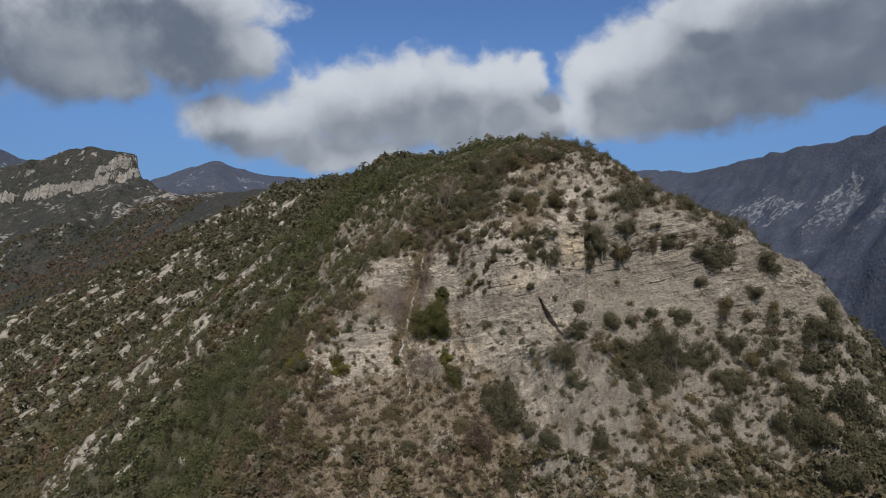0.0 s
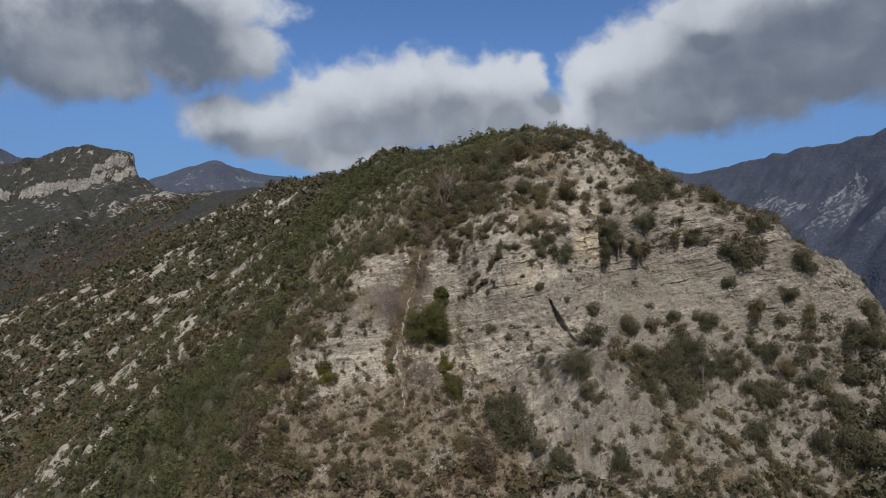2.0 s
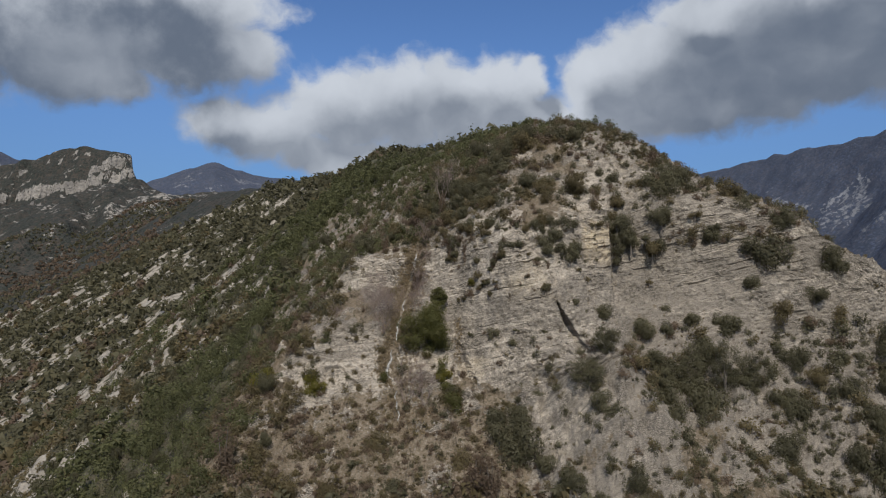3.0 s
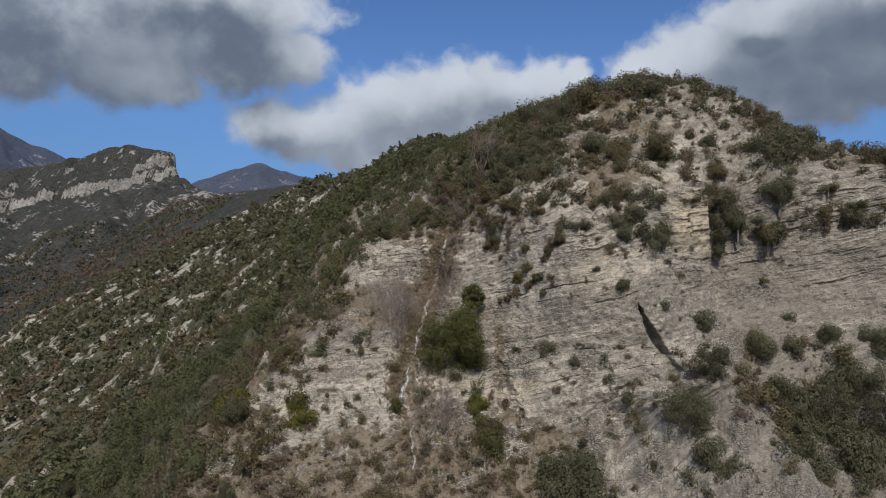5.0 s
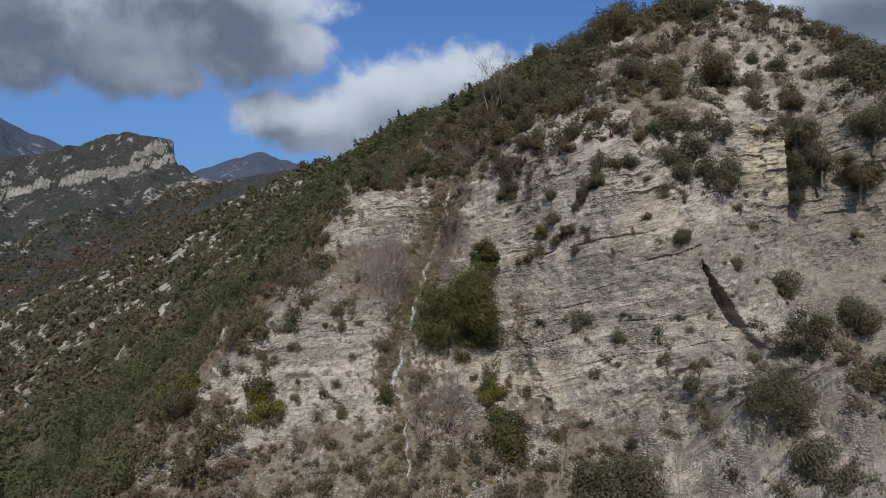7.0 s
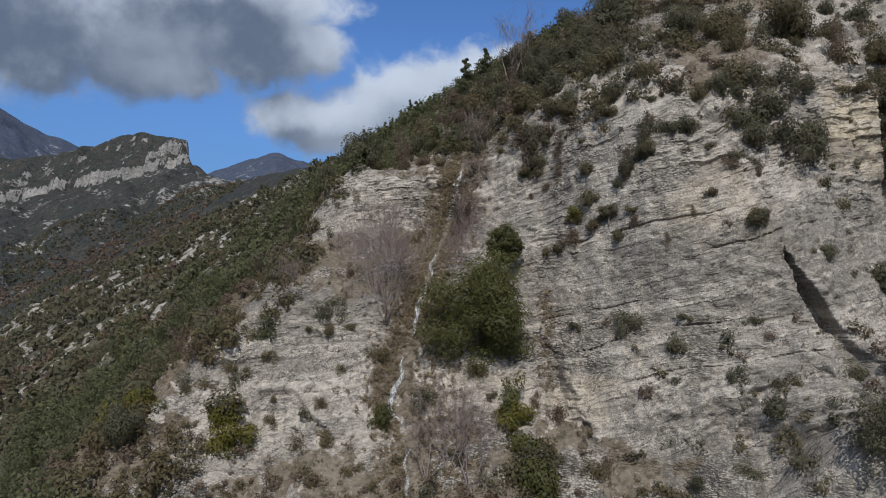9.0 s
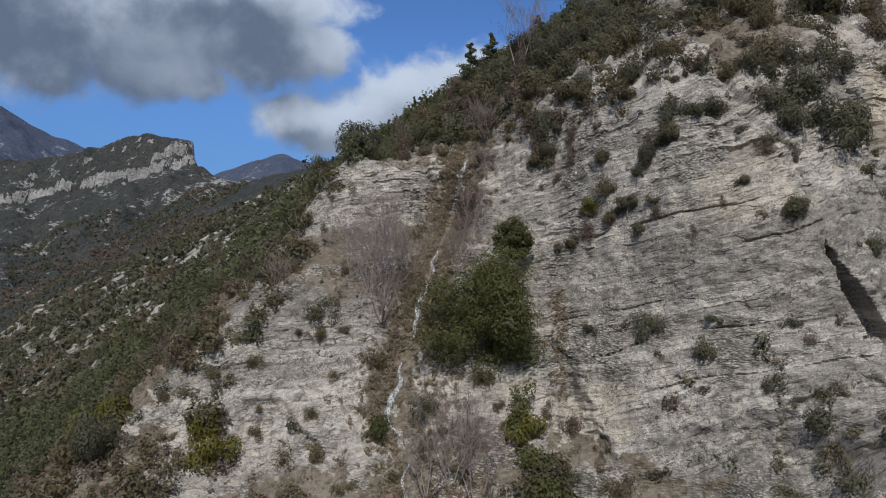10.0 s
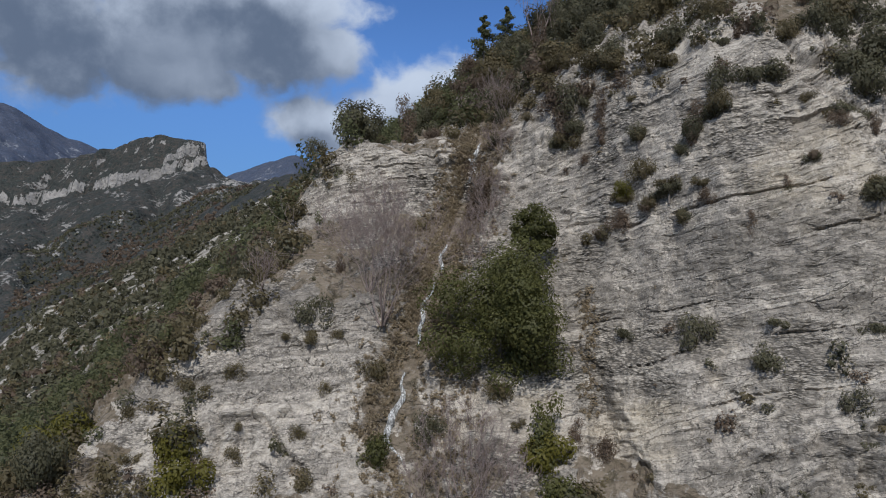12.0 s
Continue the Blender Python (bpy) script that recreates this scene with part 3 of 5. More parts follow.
def build_far_land():
    xs = np.concatenate([np.arange(-1700, -1000, 14.0), np.arange(-1000, -540, 3.2), np.arange(-540, -330, 4.0), np.arange(-330, -90, 8.0)])
    ys = np.concatenate([np.arange(560, 1000, 10.0), np.arange(1000, 1440, 4.0), np.arange(1440, 1600, 3.2), np.arange(1600, 2300, 18.0)])
    X, Y = np.meshgrid(xs, ys)
    Z = land(X, Y) - 8 * smooth(800, 760, Y) * smooth(-470, -440, X)
    tilt = np.hypot(np.gradient(Z, axis=0) / np.gradient(Y, axis=0), np.gradient(Z, axis=1) / np.gradient(X, axis=1))
    rough = fbm(X, Y, Z, 30, 5, 117, 0.7)
    bare = 0.8 * smooth(1.5, 2.6, tilt + 0.6 * fbm(X, Y, Z, 22, 4, 115)) * smooth(-0.7, 0.1, rough + 0.5 * smooth(1360, 1460, Y)) * (0.45 + 0.55 * smooth(1360, 1440, Y))
    bare = np.maximum(bare, 0.45 * smooth(0.35, 0.9, rough + 0.5 * fbm(X, Y, 0, 120, 3, 111)) * smooth(700, 900, Y))
    # a long broken outcrop on the spur, and two bands under the cliff
    spur = np.exp(-(((X + 440) / 80) ** 2 + ((Y - 1290) / 130) ** 2)) + 0.75 * np.exp(-(((X + 390) / 70) ** 2 + ((Y - 1090) / 90) ** 2)) + 0.6 * np.exp(-(((X + 800) / 110) ** 2 + ((Y - 1415) / 26) ** 2))
    bare = np.maximum(bare, smooth(0.50, 0.85, spur + 0.75 * fbm(X, Y, Z, 26, 5, 119, 0.75)) * 0.55)
    return sheet("valley_and_table_mountain", X, Y, Z, MAT["far"], {"soil": 1 - bare, "yellow": np.zeros_like(bare)})


def build_range(name, keys, slope, span, material, seed, bare_at):
    """A distant range: skyline keys of azimuth, elevation (degrees) and distance; its face falls toward the valley."""
    az = np.arange(keys[0][0], keys[-1][0], 0.13)
    el = ease([(q[0], q[1]) for q in keys], az, 0.5)
    dist = ease([(q[0], q[2]) for q in keys], az, 0.5)
    t = np.concatenate([np.linspace(-0.25, 0, 12)[:-1], np.linspace(0, 1, 90) ** 1.1])[:, None]
    top = 100 + dist * np.tan(np.radians(el)) / np.cos(np.radians(az)) * np.cos(np.radians(az))
    D = dist - t * span
    A = np.radians(az)
    X, Y = D * np.sin(A), D * np.cos(A)
    Z = np.where(t >= 0, top - slope * span * t, top + slope * span * t)
    ribs = fbm(X, Y, 0, 420, 5, seed, 0.55) * 55 * np.clip(t * 5, 0.02, 1) + fbm(X, Y, 0, 60, 3, seed + 7) * 6
    Z = Z + ribs - np.maximum(0, 0)
    up = np.degrees(np.arctan2(Z - 100, D))
    bare = smooth(bare_at[0], bare_at[1], fbm(X, Y, Z, 150, 6, seed + 3, 0.72) - np.abs(up - bare_at[2]) / bare_at[3] + 0.35 * fbm(X, Y, Z, 40, 3, seed + 9)) * 0.46
    return sheet(name, X, Y, Z, material, {"soil": 1 - bare, "yellow": np.zeros_like(bare)})


# ---- large structure ----
crag = tagged(build_crag(), "steep bedded grey limestone crag with soil ledges and a gully", "cliff", kind="structure")
flank = tagged(build_flank(), "wooded hillside with pale limestone outcrops falling west of the crag", "hillside", kind="structure")
far_land = tagged(build_far_land(), "forested valley side and table mountain with a pale cliff band", "mountain", kind="structure")
ground = tagged(sheet("ground", *np.meshgrid(np.linspace(-4800, 4800, 60), np.linspace(-4800, 4800, 60)), np.full((60, 60), -62.0), MAT["far"],
                      {"soil": np.ones((60, 60)), "yellow": np.zeros((60, 60))}), "dark wooded valley floor", "ground", kind="structure")
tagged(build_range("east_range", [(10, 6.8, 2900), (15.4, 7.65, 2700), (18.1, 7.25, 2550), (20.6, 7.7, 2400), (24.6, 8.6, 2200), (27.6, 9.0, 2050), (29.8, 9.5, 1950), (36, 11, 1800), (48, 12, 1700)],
                   0.52, 1000, MAT["distant"], 131, (0.0, 0.35, 4.6, 2.2)), "dark wooded mountain range with blue haze painted in and a grey rock band", "mountain", kind="structure")
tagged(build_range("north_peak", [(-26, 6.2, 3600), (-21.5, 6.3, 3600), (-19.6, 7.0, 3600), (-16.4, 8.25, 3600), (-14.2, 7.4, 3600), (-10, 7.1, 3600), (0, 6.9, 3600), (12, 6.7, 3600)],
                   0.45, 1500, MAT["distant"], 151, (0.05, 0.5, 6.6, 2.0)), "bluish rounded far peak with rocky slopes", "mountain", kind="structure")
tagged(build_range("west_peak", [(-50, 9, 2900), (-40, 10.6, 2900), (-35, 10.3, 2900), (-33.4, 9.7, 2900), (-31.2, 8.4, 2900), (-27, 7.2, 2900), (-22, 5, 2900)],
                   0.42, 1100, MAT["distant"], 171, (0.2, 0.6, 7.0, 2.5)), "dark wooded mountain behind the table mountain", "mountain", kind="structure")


# ---- plants ----
def foliage_material(name, dark, mid, tip, per_object=True):
    k = material(name)
    geo = k.put("NewGeometry")
    leaf = geo.outputs["Random Per Island"]
    if per_object:
        thing = k.put("ObjectInfo").outputs["Random"]
    else:
        a = k.put("Attribute")
        a.attribute_name = "tint"
        thing = a.outputs["Fac"]
    c = k.mix(k.math("ADD", k.math("MULTIPLY", leaf, 0.4), k.math("MULTIPLY", thing, 0.6)), [v * 0.85 for v in dark], [v * 1.2 for v in mid])
    c = k.mix(k.math("MULTIPLY", k.step(leaf, 0.70, 1.0), k.math("ADD", 0.25, k.math("MULTIPLY", thing, 0.6))), c, tip)
    d = k.put("BsdfDiffuse", {"Color": c, "Roughness": 0.6})
    t = k.put("BsdfTranslucent", {"Color": c})
    g = k.put("BsdfGlossy", {"Color": (1, 1, 1, 1), "Roughness": 0.6})
    m = k.put("MixShader", {0: 0.45, 1: d.outputs[0], 2: t.outputs[0]})
    m = k.put("MixShader", {0: 0.012, 1: m.outputs[0], 2: g.outputs[0]})
    k.put("OutputMaterial", {"Surface": m.outputs[0]})


EVERGREEN = ((0.108, 0.102, 0.062), (0.140, 0.131, 0.079), (0.182, 0.166, 0.102))
OAK = ((0.088, 0.090, 0.030), (0.120, 0.120, 0.040), (0.165, 0.158, 0.058))
BROWN = ((0.155, 0.112, 0.080), (0.195, 0.145, 0.104), (0.250, 0.195, 0.145))
HEATH = ((0.134, 0.110, 0.059), (0.174, 0.142, 0.076), (0.222, 0.182, 0.102))
GOLD = ((0.122, 0.110, 0.022), (0.165, 0.150, 0.030), (0.215, 0.192, 0.045))
PINE = ((0.088, 0.094, 0.045), (0.138, 0.142, 0.066), (0.186, 0.182, 0.090))
STRAW = ((0.25, 0.195, 0.125), (0.33, 0.265, 0.175), (0.41, 0.335, 0.23))
for title, tones in (("evergreen", EVERGREEN), ("oak", OAK), ("brown", BROWN), ("heath", HEATH), ("gold", GOLD), ("pine", PINE), ("straw", STRAW)):
    foliage_material(title + "_leaf", *tones)
    foliage_material(title + "_mass", *tones, per_object=False)
k = material("bark")
co = k.put("TexCoord").outputs["Object"]
finish(k, k.mix(k.noise(k.scaled(co, (1, 1, 0.25)), 9.0), (0.10, 0.085, 0.075), (0.21, 0.19, 0.17)), 0.9, k.noise(co, 14.0), 0.4)
k = material("twig")
co = k.put("TexCoord").outputs["Object"]
finish(k, k.mix(k.noise(co, 2.0), (0.21, 0.163, 0.145), (0.34, 0.272, 0.242)), 0.9)


def mesh_of(name, verts, faces, mat, smooth_faces=False, tint=None, normals=None):
    me = bpy.data.meshes.new(name)
    verts, faces = np.asarray(verts, float), np.asarray(faces, np.int64)
    w = faces.shape[1]
    me.vertices.add(len(verts))
    me.vertices.foreach_set("co", verts.ravel())
    me.loops.add(faces.size)
    me.loops.foreach_set("vertex_index", faces.ravel())
    me.polygons.add(len(faces))
    me.polygons.foreach_set("loop_start", np.arange(0, faces.size, w))
    if smooth_faces:
        me.polygons.foreach_set("use_smooth", np.ones(len(faces), bool))
    me.update()
    if normals is not None:
        me.attributes.new("custom_normal", "FLOAT_VECTOR", "POINT").data.foreach_set("vector", np.asarray(normals, np.float32).ravel())
    if tint is not None:
        me.attributes.new("tint", "FLOAT", "POINT").data.foreach_set("value", tint)
    me.materials.append(mat)
    return me


def leaf_cloud(rng, blobs, n, size, upward=0.35, fill=0.3, corners=4):
    """Leaf sprays on and in a set of ellipsoids (centre, radii): four-cornered, turned loosely outward."""
    blobs = np.array(blobs, float)
    area = (blobs[:, 3] * blobs[:, 4] + blobs[:, 4] * blobs[:, 5] + blobs[:, 3] * blobs[:, 5])
    pick = rng.choice(len(blobs), n, p=area / area.sum())
    v = rng.normal(size=(n, 3))
    v /= np.linalg.norm(v, axis=1)[:, None]
    r = np.where(rng.random(n) < fill, rng.uniform(0.35, 0.85, n), rng.uniform(0.85, 1.08, n))
    r = r * (1 + 0.14 * np.sin(v[:, 0] * 7 + pick) * np.sin(v[:, 2] * 6 + 2 * pick))
    p = blobs[pick, :3] + v * blobs[pick, 3:] * r[:, None]
    nrm = v + rng.normal(size=(n, 3)) * 0.3 + np.array([0, 0, upward])
    nrm /= np.linalg.norm(nrm, axis=1)[:, None]
    soft = 0.9 * v + 0.3 * nrm + np.array([0, 0, 0.15])
    soft /= np.linalg.norm(soft, axis=1)[:, None]
    a = np.cross(nrm, rng.normal(size=(n, 3)))
    a /= np.linalg.norm(a, axis=1)[:, None] + 1e-9
    b = np.cross(nrm, a)
    s = (size * rng.uniform(0.55, 1.35, n))[:, None]
    if corners == 3:
        q = np.stack([p + a * s * 1.2, p - a * s * 0.6 + b * s, p - a * s * 0.6 - b * s], 1)
        return q.reshape(-1, 3), np.arange(3 * n).reshape(n, 3), np.repeat(soft, 3, axis=0)
    q = np.stack([p + a * s, p + b * s * 0.62 + nrm * s * 0.2, p - a * s, p - b * s * 0.62 + nrm * s * 0.2], 1)
    return q.reshape(-1, 3), np.arange(4 * n).reshape(n, 4), np.repeat(soft, 4, axis=0)


def limb(verts, faces, p, q, r0, r1, sides=5):
    p, q = np.array(p, float), np.array(q, float)
    d = q - p
    d = d / (np.linalg.norm(d) + 1e-9)
    a = np.cross(d, [0.31, 0.87, 0.12])
    a /= np.linalg.norm(a) + 1e-9
    b = np.cross(d, a)
    n = len(verts)
    for c, r in ((p, r0), (q, r1)):
        for i in range(sides):
            t = 2 * math.pi * i / sides
            verts.append(c + r * (math.cos(t) * a + math.sin(t) * b))
    for i in range(sides):
        j = (i + 1) % sides
        faces.append((n + i, n + j, n + sides + j, n + sides + i))


def branching(rng, verts, faces, p, way, length, radius, depth, spread=0.5, sides=5, lift=0.25, forks=3):
    """A tapered limb that bends and forks."""
    steps = 3
    for i in range(steps):
        way = way + rng.normal(size=3) * 0.12 + np.array([0, 0, lift * 0.2])
        way = way / np.linalg.norm(way)
        q = p + way * length / steps
        r1 = radius * (1 - 0.38 * (i + 1) / steps)
        limb(verts, faces, p, q, radius * (1 - 0.38 * i / steps), r1, sides)
        p = q
        if depth > 0 and i > 0:
            for _ in range(forks - 1 if i == 1 else forks):
                w = way + rng.normal(size=3) * spread + np.array([0, 0, lift])
                branching(rng, verts, faces, p, w / np.linalg.norm(w), length * rng.uniform(0.5, 0.8), max(r1 * 0.62, 0.011), depth - 1, spread, max(3, sides - 1), lift, forks)


def part(name, me, parent, label=""):
    ob = new(name, me)
    ob.parent = parent
    return tagged(ob, label) if label else ob


def shrub(name, seed, leaf, n, size, form="round"):
    """A bush or small tree about one metre in half width: stems and a crown of leaf sprays."""
    rng = np.random.default_rng(seed)
    blobs = []
    if form == "round":
        for _ in range(9):
            a, d = rng.uniform(0, 6.28), rng.uniform(0.1, 0.68)
            r = rng.uniform(0.30, 0.52)
            blobs.append((d * math.cos(a), d * math.sin(a), rng.uniform(0.35, 1.0) - 0.25 * d, r, r, r * rng.uniform(0.7, 0.95)))
    elif form == "low":
        for _ in range(9):
            a, d = rng.uniform(0, 6.28), rng.uniform(0.1, 0.8)
            r = rng.uniform(0.22, 0.42)
            blobs.append((d * math.cos(a), d * math.sin(a), rng.uniform(0.12, 0.45), r, r, r * 0.75))
    else:
        for _ in range(12):
            a, d = rng.uniform(0, 6.28), rng.uniform(0.0, 0.5)
            z = rng.uniform(0.4, 2.4)
            r = rng.uniform(0.28, 0.48) * (1.15 - 0.2 * z)
            blobs.append((d * math.cos(a), d * math.sin(a), z, r, r, r * 1.15))
    thing = new(name)
    v, f, w = leaf_cloud(rng, blobs, n, size)
    part("crown", mesh_of("crown", v, f, leaf, normals=w), thing)
    verts, faces = [], []
    limb(verts, faces, (0, 0, -0.5), (0.03, 0, 0.45), 0.09, 0.06)
    stem = part("trunk" if form == "tall" else "stem", mesh_of("stem", verts, faces, MAT["bark"]), thing)
    for b in blobs[:4]:
        verts, faces = [], []
        limb(verts, faces, (0.03, 0, 0.25), b[:3], 0.05, 0.02, 4)
        part("branch", mesh_of("branch", verts, faces, MAT["bark"]), stem)
    return thing


def bare_shrub(name, seed, stems, height, depth, radius=0.03, forks=2):
    rng = np.random.default_rng(seed)
    thing = new(name)
    for s in range(stems):
        verts, faces = [], []
        a = rng.uniform(0, 6.28)
        out = rng.uniform(0.05, 0.8)
        way = np.array([out * math.cos(a), out * math.sin(a), 1.0])
        branching(rng, verts, faces, np.array([0.2 * out * math.cos(a), 0.2 * out * math.sin(a), -0.3]), way / np.linalg.norm(way), height * rng.uniform(0.45, 0.62), radius, depth, 0.48, 4, 0.28, forks)
        part("stem", mesh_of("stem", verts, faces, MAT["twig"]), thing)
    return thing


def surface_of(ob):
    me = ob.data
    co = np.empty(len(me.vertices) * 3)
    me.vertices.foreach_get("co", co)
    idx = np.empty(len(me.loops), np.int64)
    me.loops.foreach_get("vertex_index", idx)
    co = co.reshape(-1, 3)
    nr = np.empty(len(me.vertices) * 3)
    me.vertices.foreach_get("normal", nr)
    so = np.empty(len(me.vertices))
    me.attributes["soil"].data.foreach_get("value", so)
    return co, nr.reshape(-1, 3), so, idx.reshape(-1, 4)[:, 0], BVHTree.FromPolygons(co.tolist(), idx.reshape(-1, 4).tolist())


CRAG_CO, CRAG_N, CRAG_SOIL, CRAG_FIRST, CRAG_TREE = surface_of(crag)
FLANK_CO, FLANK_N, FLANK_SOIL, FLANK_FIRST, FLANK_TREE = surface_of(flank)


def on_face(x, z, toward=60.0):
    """The place on the crag met from the south at that easting and height."""
    hit = CRAG_TREE.ray_cast(Vector((x, toward, z)), Vector((0, 1, 0)))
    return hit[0] if hit[0] is not None else Vector((x, 160, z))


def on_top(x, y):
    for tree in (CRAG_TREE, FLANK_TREE):
        hit = tree.ray_cast(Vector((x, y, 400)), Vector((0, 0, -1)))
        if hit[0] is not None and hit[0].z > -40:
            return hit[0]
    return Vector((x, y, float(land(np.array([x]), np.array([y]))[0])))


def stand(proto, place, size, rng, sink=0.12, squash=1.0, lean=6):
    """A copy of a plant at a place, turned about its upright at random."""
    m = Matrix.Translation(place - Vector((0, 0, sink * size))) @ pose(0, 0, 0, rng.uniform(-lean, lean), rng.uniform(-lean, lean), rng.uniform(0, 360))
    return copy_thing(proto, m @ Matrix.Diagonal((size, size, size * squash, 1)))


def mass(name, places, sizes, tints, leaf, seed, n, size, label, category, tall=1.0, fine_from=0.5, close=None):
    """Many small bushes as one piece of cover."""
    rng = np.random.default_rng(seed)
    forms, finer, finest = [], [], []
    for _ in range(7):
        blobs = [(rng.uniform(-.5, .5), rng.uniform(-.5, .5), rng.uniform(0.12, 1.0) * tall, *([rng.uniform(0.35, 0.55)] * 2), rng.uniform(0.3, 0.5) * tall) for _ in range(5)]
        forms.append(leaf_cloud(rng, blobs, n, size, 0.5, 0.2, 3))
        finer.append(leaf_cloud(rng, blobs, int(n * 2.6), size * 0.60, 0.5, 0.2, 3))
        finest.append(leaf_cloud(rng, blobs, int(n * 3.9), size * 0.46, 0.5, 0.2, 3))
    vs, fs, ts, ns, at = [], [], [], [], 0
    for i, (p, s, t) in enumerate(zip(places, sizes, tints)):
        v, f, nv = (finest if close is not None and close[i] else finest if s > 1.9 * fine_from else finer if s > fine_from else forms)[rng.integers(7)]
        a = rng.uniform(0, 6.28)
        c, d = math.cos(a), math.sin(a)
        w = np.stack([v[:, 0] * c - v[:, 1] * d, v[:, 0] * d + v[:, 1] * c, v[:, 2] * rng.uniform(0.8, 1.25)], 1) * s + p
        vs.append(w)
        ns.append(np.stack([nv[:, 0] * c - nv[:, 1] * d, nv[:, 0] * d + nv[:, 1] * c, nv[:, 2]], 1))
        fs.append(f + at)
        ts.append(np.full(len(w), t))
        at += len(w)
    ob = new(name, mesh_of(name, np.concatenate(vs), np.concatenate(fs), leaf, tint=np.concatenate(ts), normals=np.concatenate(ns)))
    return tagged(ob, label, category, kind="stuff")


# ---- woods of the west flank and the ridge ----
def scatter_flank():
    rng = np.random.default_rng(5)
    sets = {"evergreen": [], "brown": [], "pine": [], "heath": []}
    far = {"evergreen": [], "heath": [], "brown": []}
    for step, x0, x1, y0, y1 in ((2.3, -150, -34, 118, 400), (3.4, -34, 12, 330, 420), (2.6, -40, 60, 284, 330), (5.0, 10, 70, 330, 480), (4.0, -455, -150, 120, 420), (4.2, -455, 10, 420, 790)):
        for x in np.arange(x0, x1, step):
            for y in np.arange(y0, y1, step):
                px, py = x + rng.uniform(-.5, .5) * step, y + rng.uniform(-.5, .5) * step
                hit = FLANK_TREE.ray_cast(Vector((px, py, 400)), Vector((0, 0, -1)))
                if hit[0] is None or hit[0].z < -40:
                    continue
                sets_here = sets if step < 3.5 else far
                if FLANK_SOIL[FLANK_FIRST[hit[2]]] < 0.55 and rng.random() < 0.92:
                    continue
                if rng.random() < 0.04 + 0.25 * float(smooth(430, 780, py)):
                    continue
                sort = float(fbm(px, py, 0, 40, 3, 201)) + rng.normal() * 0.35 + (hit[0].z - 95) / 170 + 0.3 + 0.2 * float(smooth(-85, -120, px)) + 0.35 * float(smooth(-90, -45, px))
                big = (rng.uniform(0.8, 1.5) + 1.7 * rng.random() ** 3 + (0.35 if px > -75 and py < 240 else 0.0)) * (1.0 if step < 3.5 else 1.9)
                if step < 3.5:
                    key = "pine" if sort > 0.45 else "evergreen" if sort > -0.1 else "heath" if sort > -0.75 else "brown"
                else:
                    key = "evergreen" if sort > -0.15 else "heath" if sort > -0.55 else "brown"
                sets_here[key].append((px, py, hit[0].z - 0.2, big, rng.random()))
    for key, rows in list(sets.items()) + [(k2 + "_far", v2) for k2, v2 in far.items()]:
        a = np.array(rows)
        kind = key.replace("_far", "")
        name = {"evergreen": "evergreen_scrub", "brown": "bare_brown_scrub", "pine": "pine_wood", "heath": "heath_scrub"}[kind]
        label = {"evergreen": "dense dark green evergreen scrub on the hillside", "brown": "leafless brown scrub on the hillside", "pine": "young green pines covering the ridge slope", "heath": "olive brown heath bushes on the hillside"}[kind]
        mass(name, a[:, :3], a[:, 3], a[:, 4], MAT[kind + "_mass"], len(key), 26 if "far" in key else 90, 0.32 if "far" in key else 0.15, label, "shrubs", 1.6 if kind == "pine" else 1.1, 9.0, (a[:, 0] > -62) & (a[:, 1] < 205))


scatter_flank()


# ---- woods of the far valley ----
def scatter_valley():
    rng = np.random.default_rng(27)
    tree = surface_of(far_land)[4]
    rows = {"evergreen": [], "brown": []}
    for x in np.arange(-760, -300, 6.5):
        for y in np.arange(600, 1180, 6.5):
            px, py = x + rng.uniform(-3, 3), y + rng.uniform(-3, 3)
            hit = tree.ray_cast(Vector((px, py, 900)), Vector((0, 0, -1)))
            mood = float(fbm(px, py, 0, 90, 3, 421)) + rng.normal() * 0.3
            if hit[0] is None or px < -0.62 * py or float(fbm(px, py, 0, 30, 3, 423)) > 0.45:
                continue
            rows["brown" if mood < -0.25 else "evergreen"].append((px, py, hit[0].z - 0.5, rng.uniform(2.2, 4.2), rng.random()))
    for key, r in rows.items():
        a = np.array(r)
        mass("valley_wood" if key == "evergreen" else "valley_brush", a[:, :3], a[:, 3], a[:, 4], MAT[key + "_mass"], 81 + len(key), 16, 0.36, "dark green woods across the far valley" if key == "evergreen" else "brown leafless woods across the far valley", "woods", 1.0, 9.0)


scatter_valley()


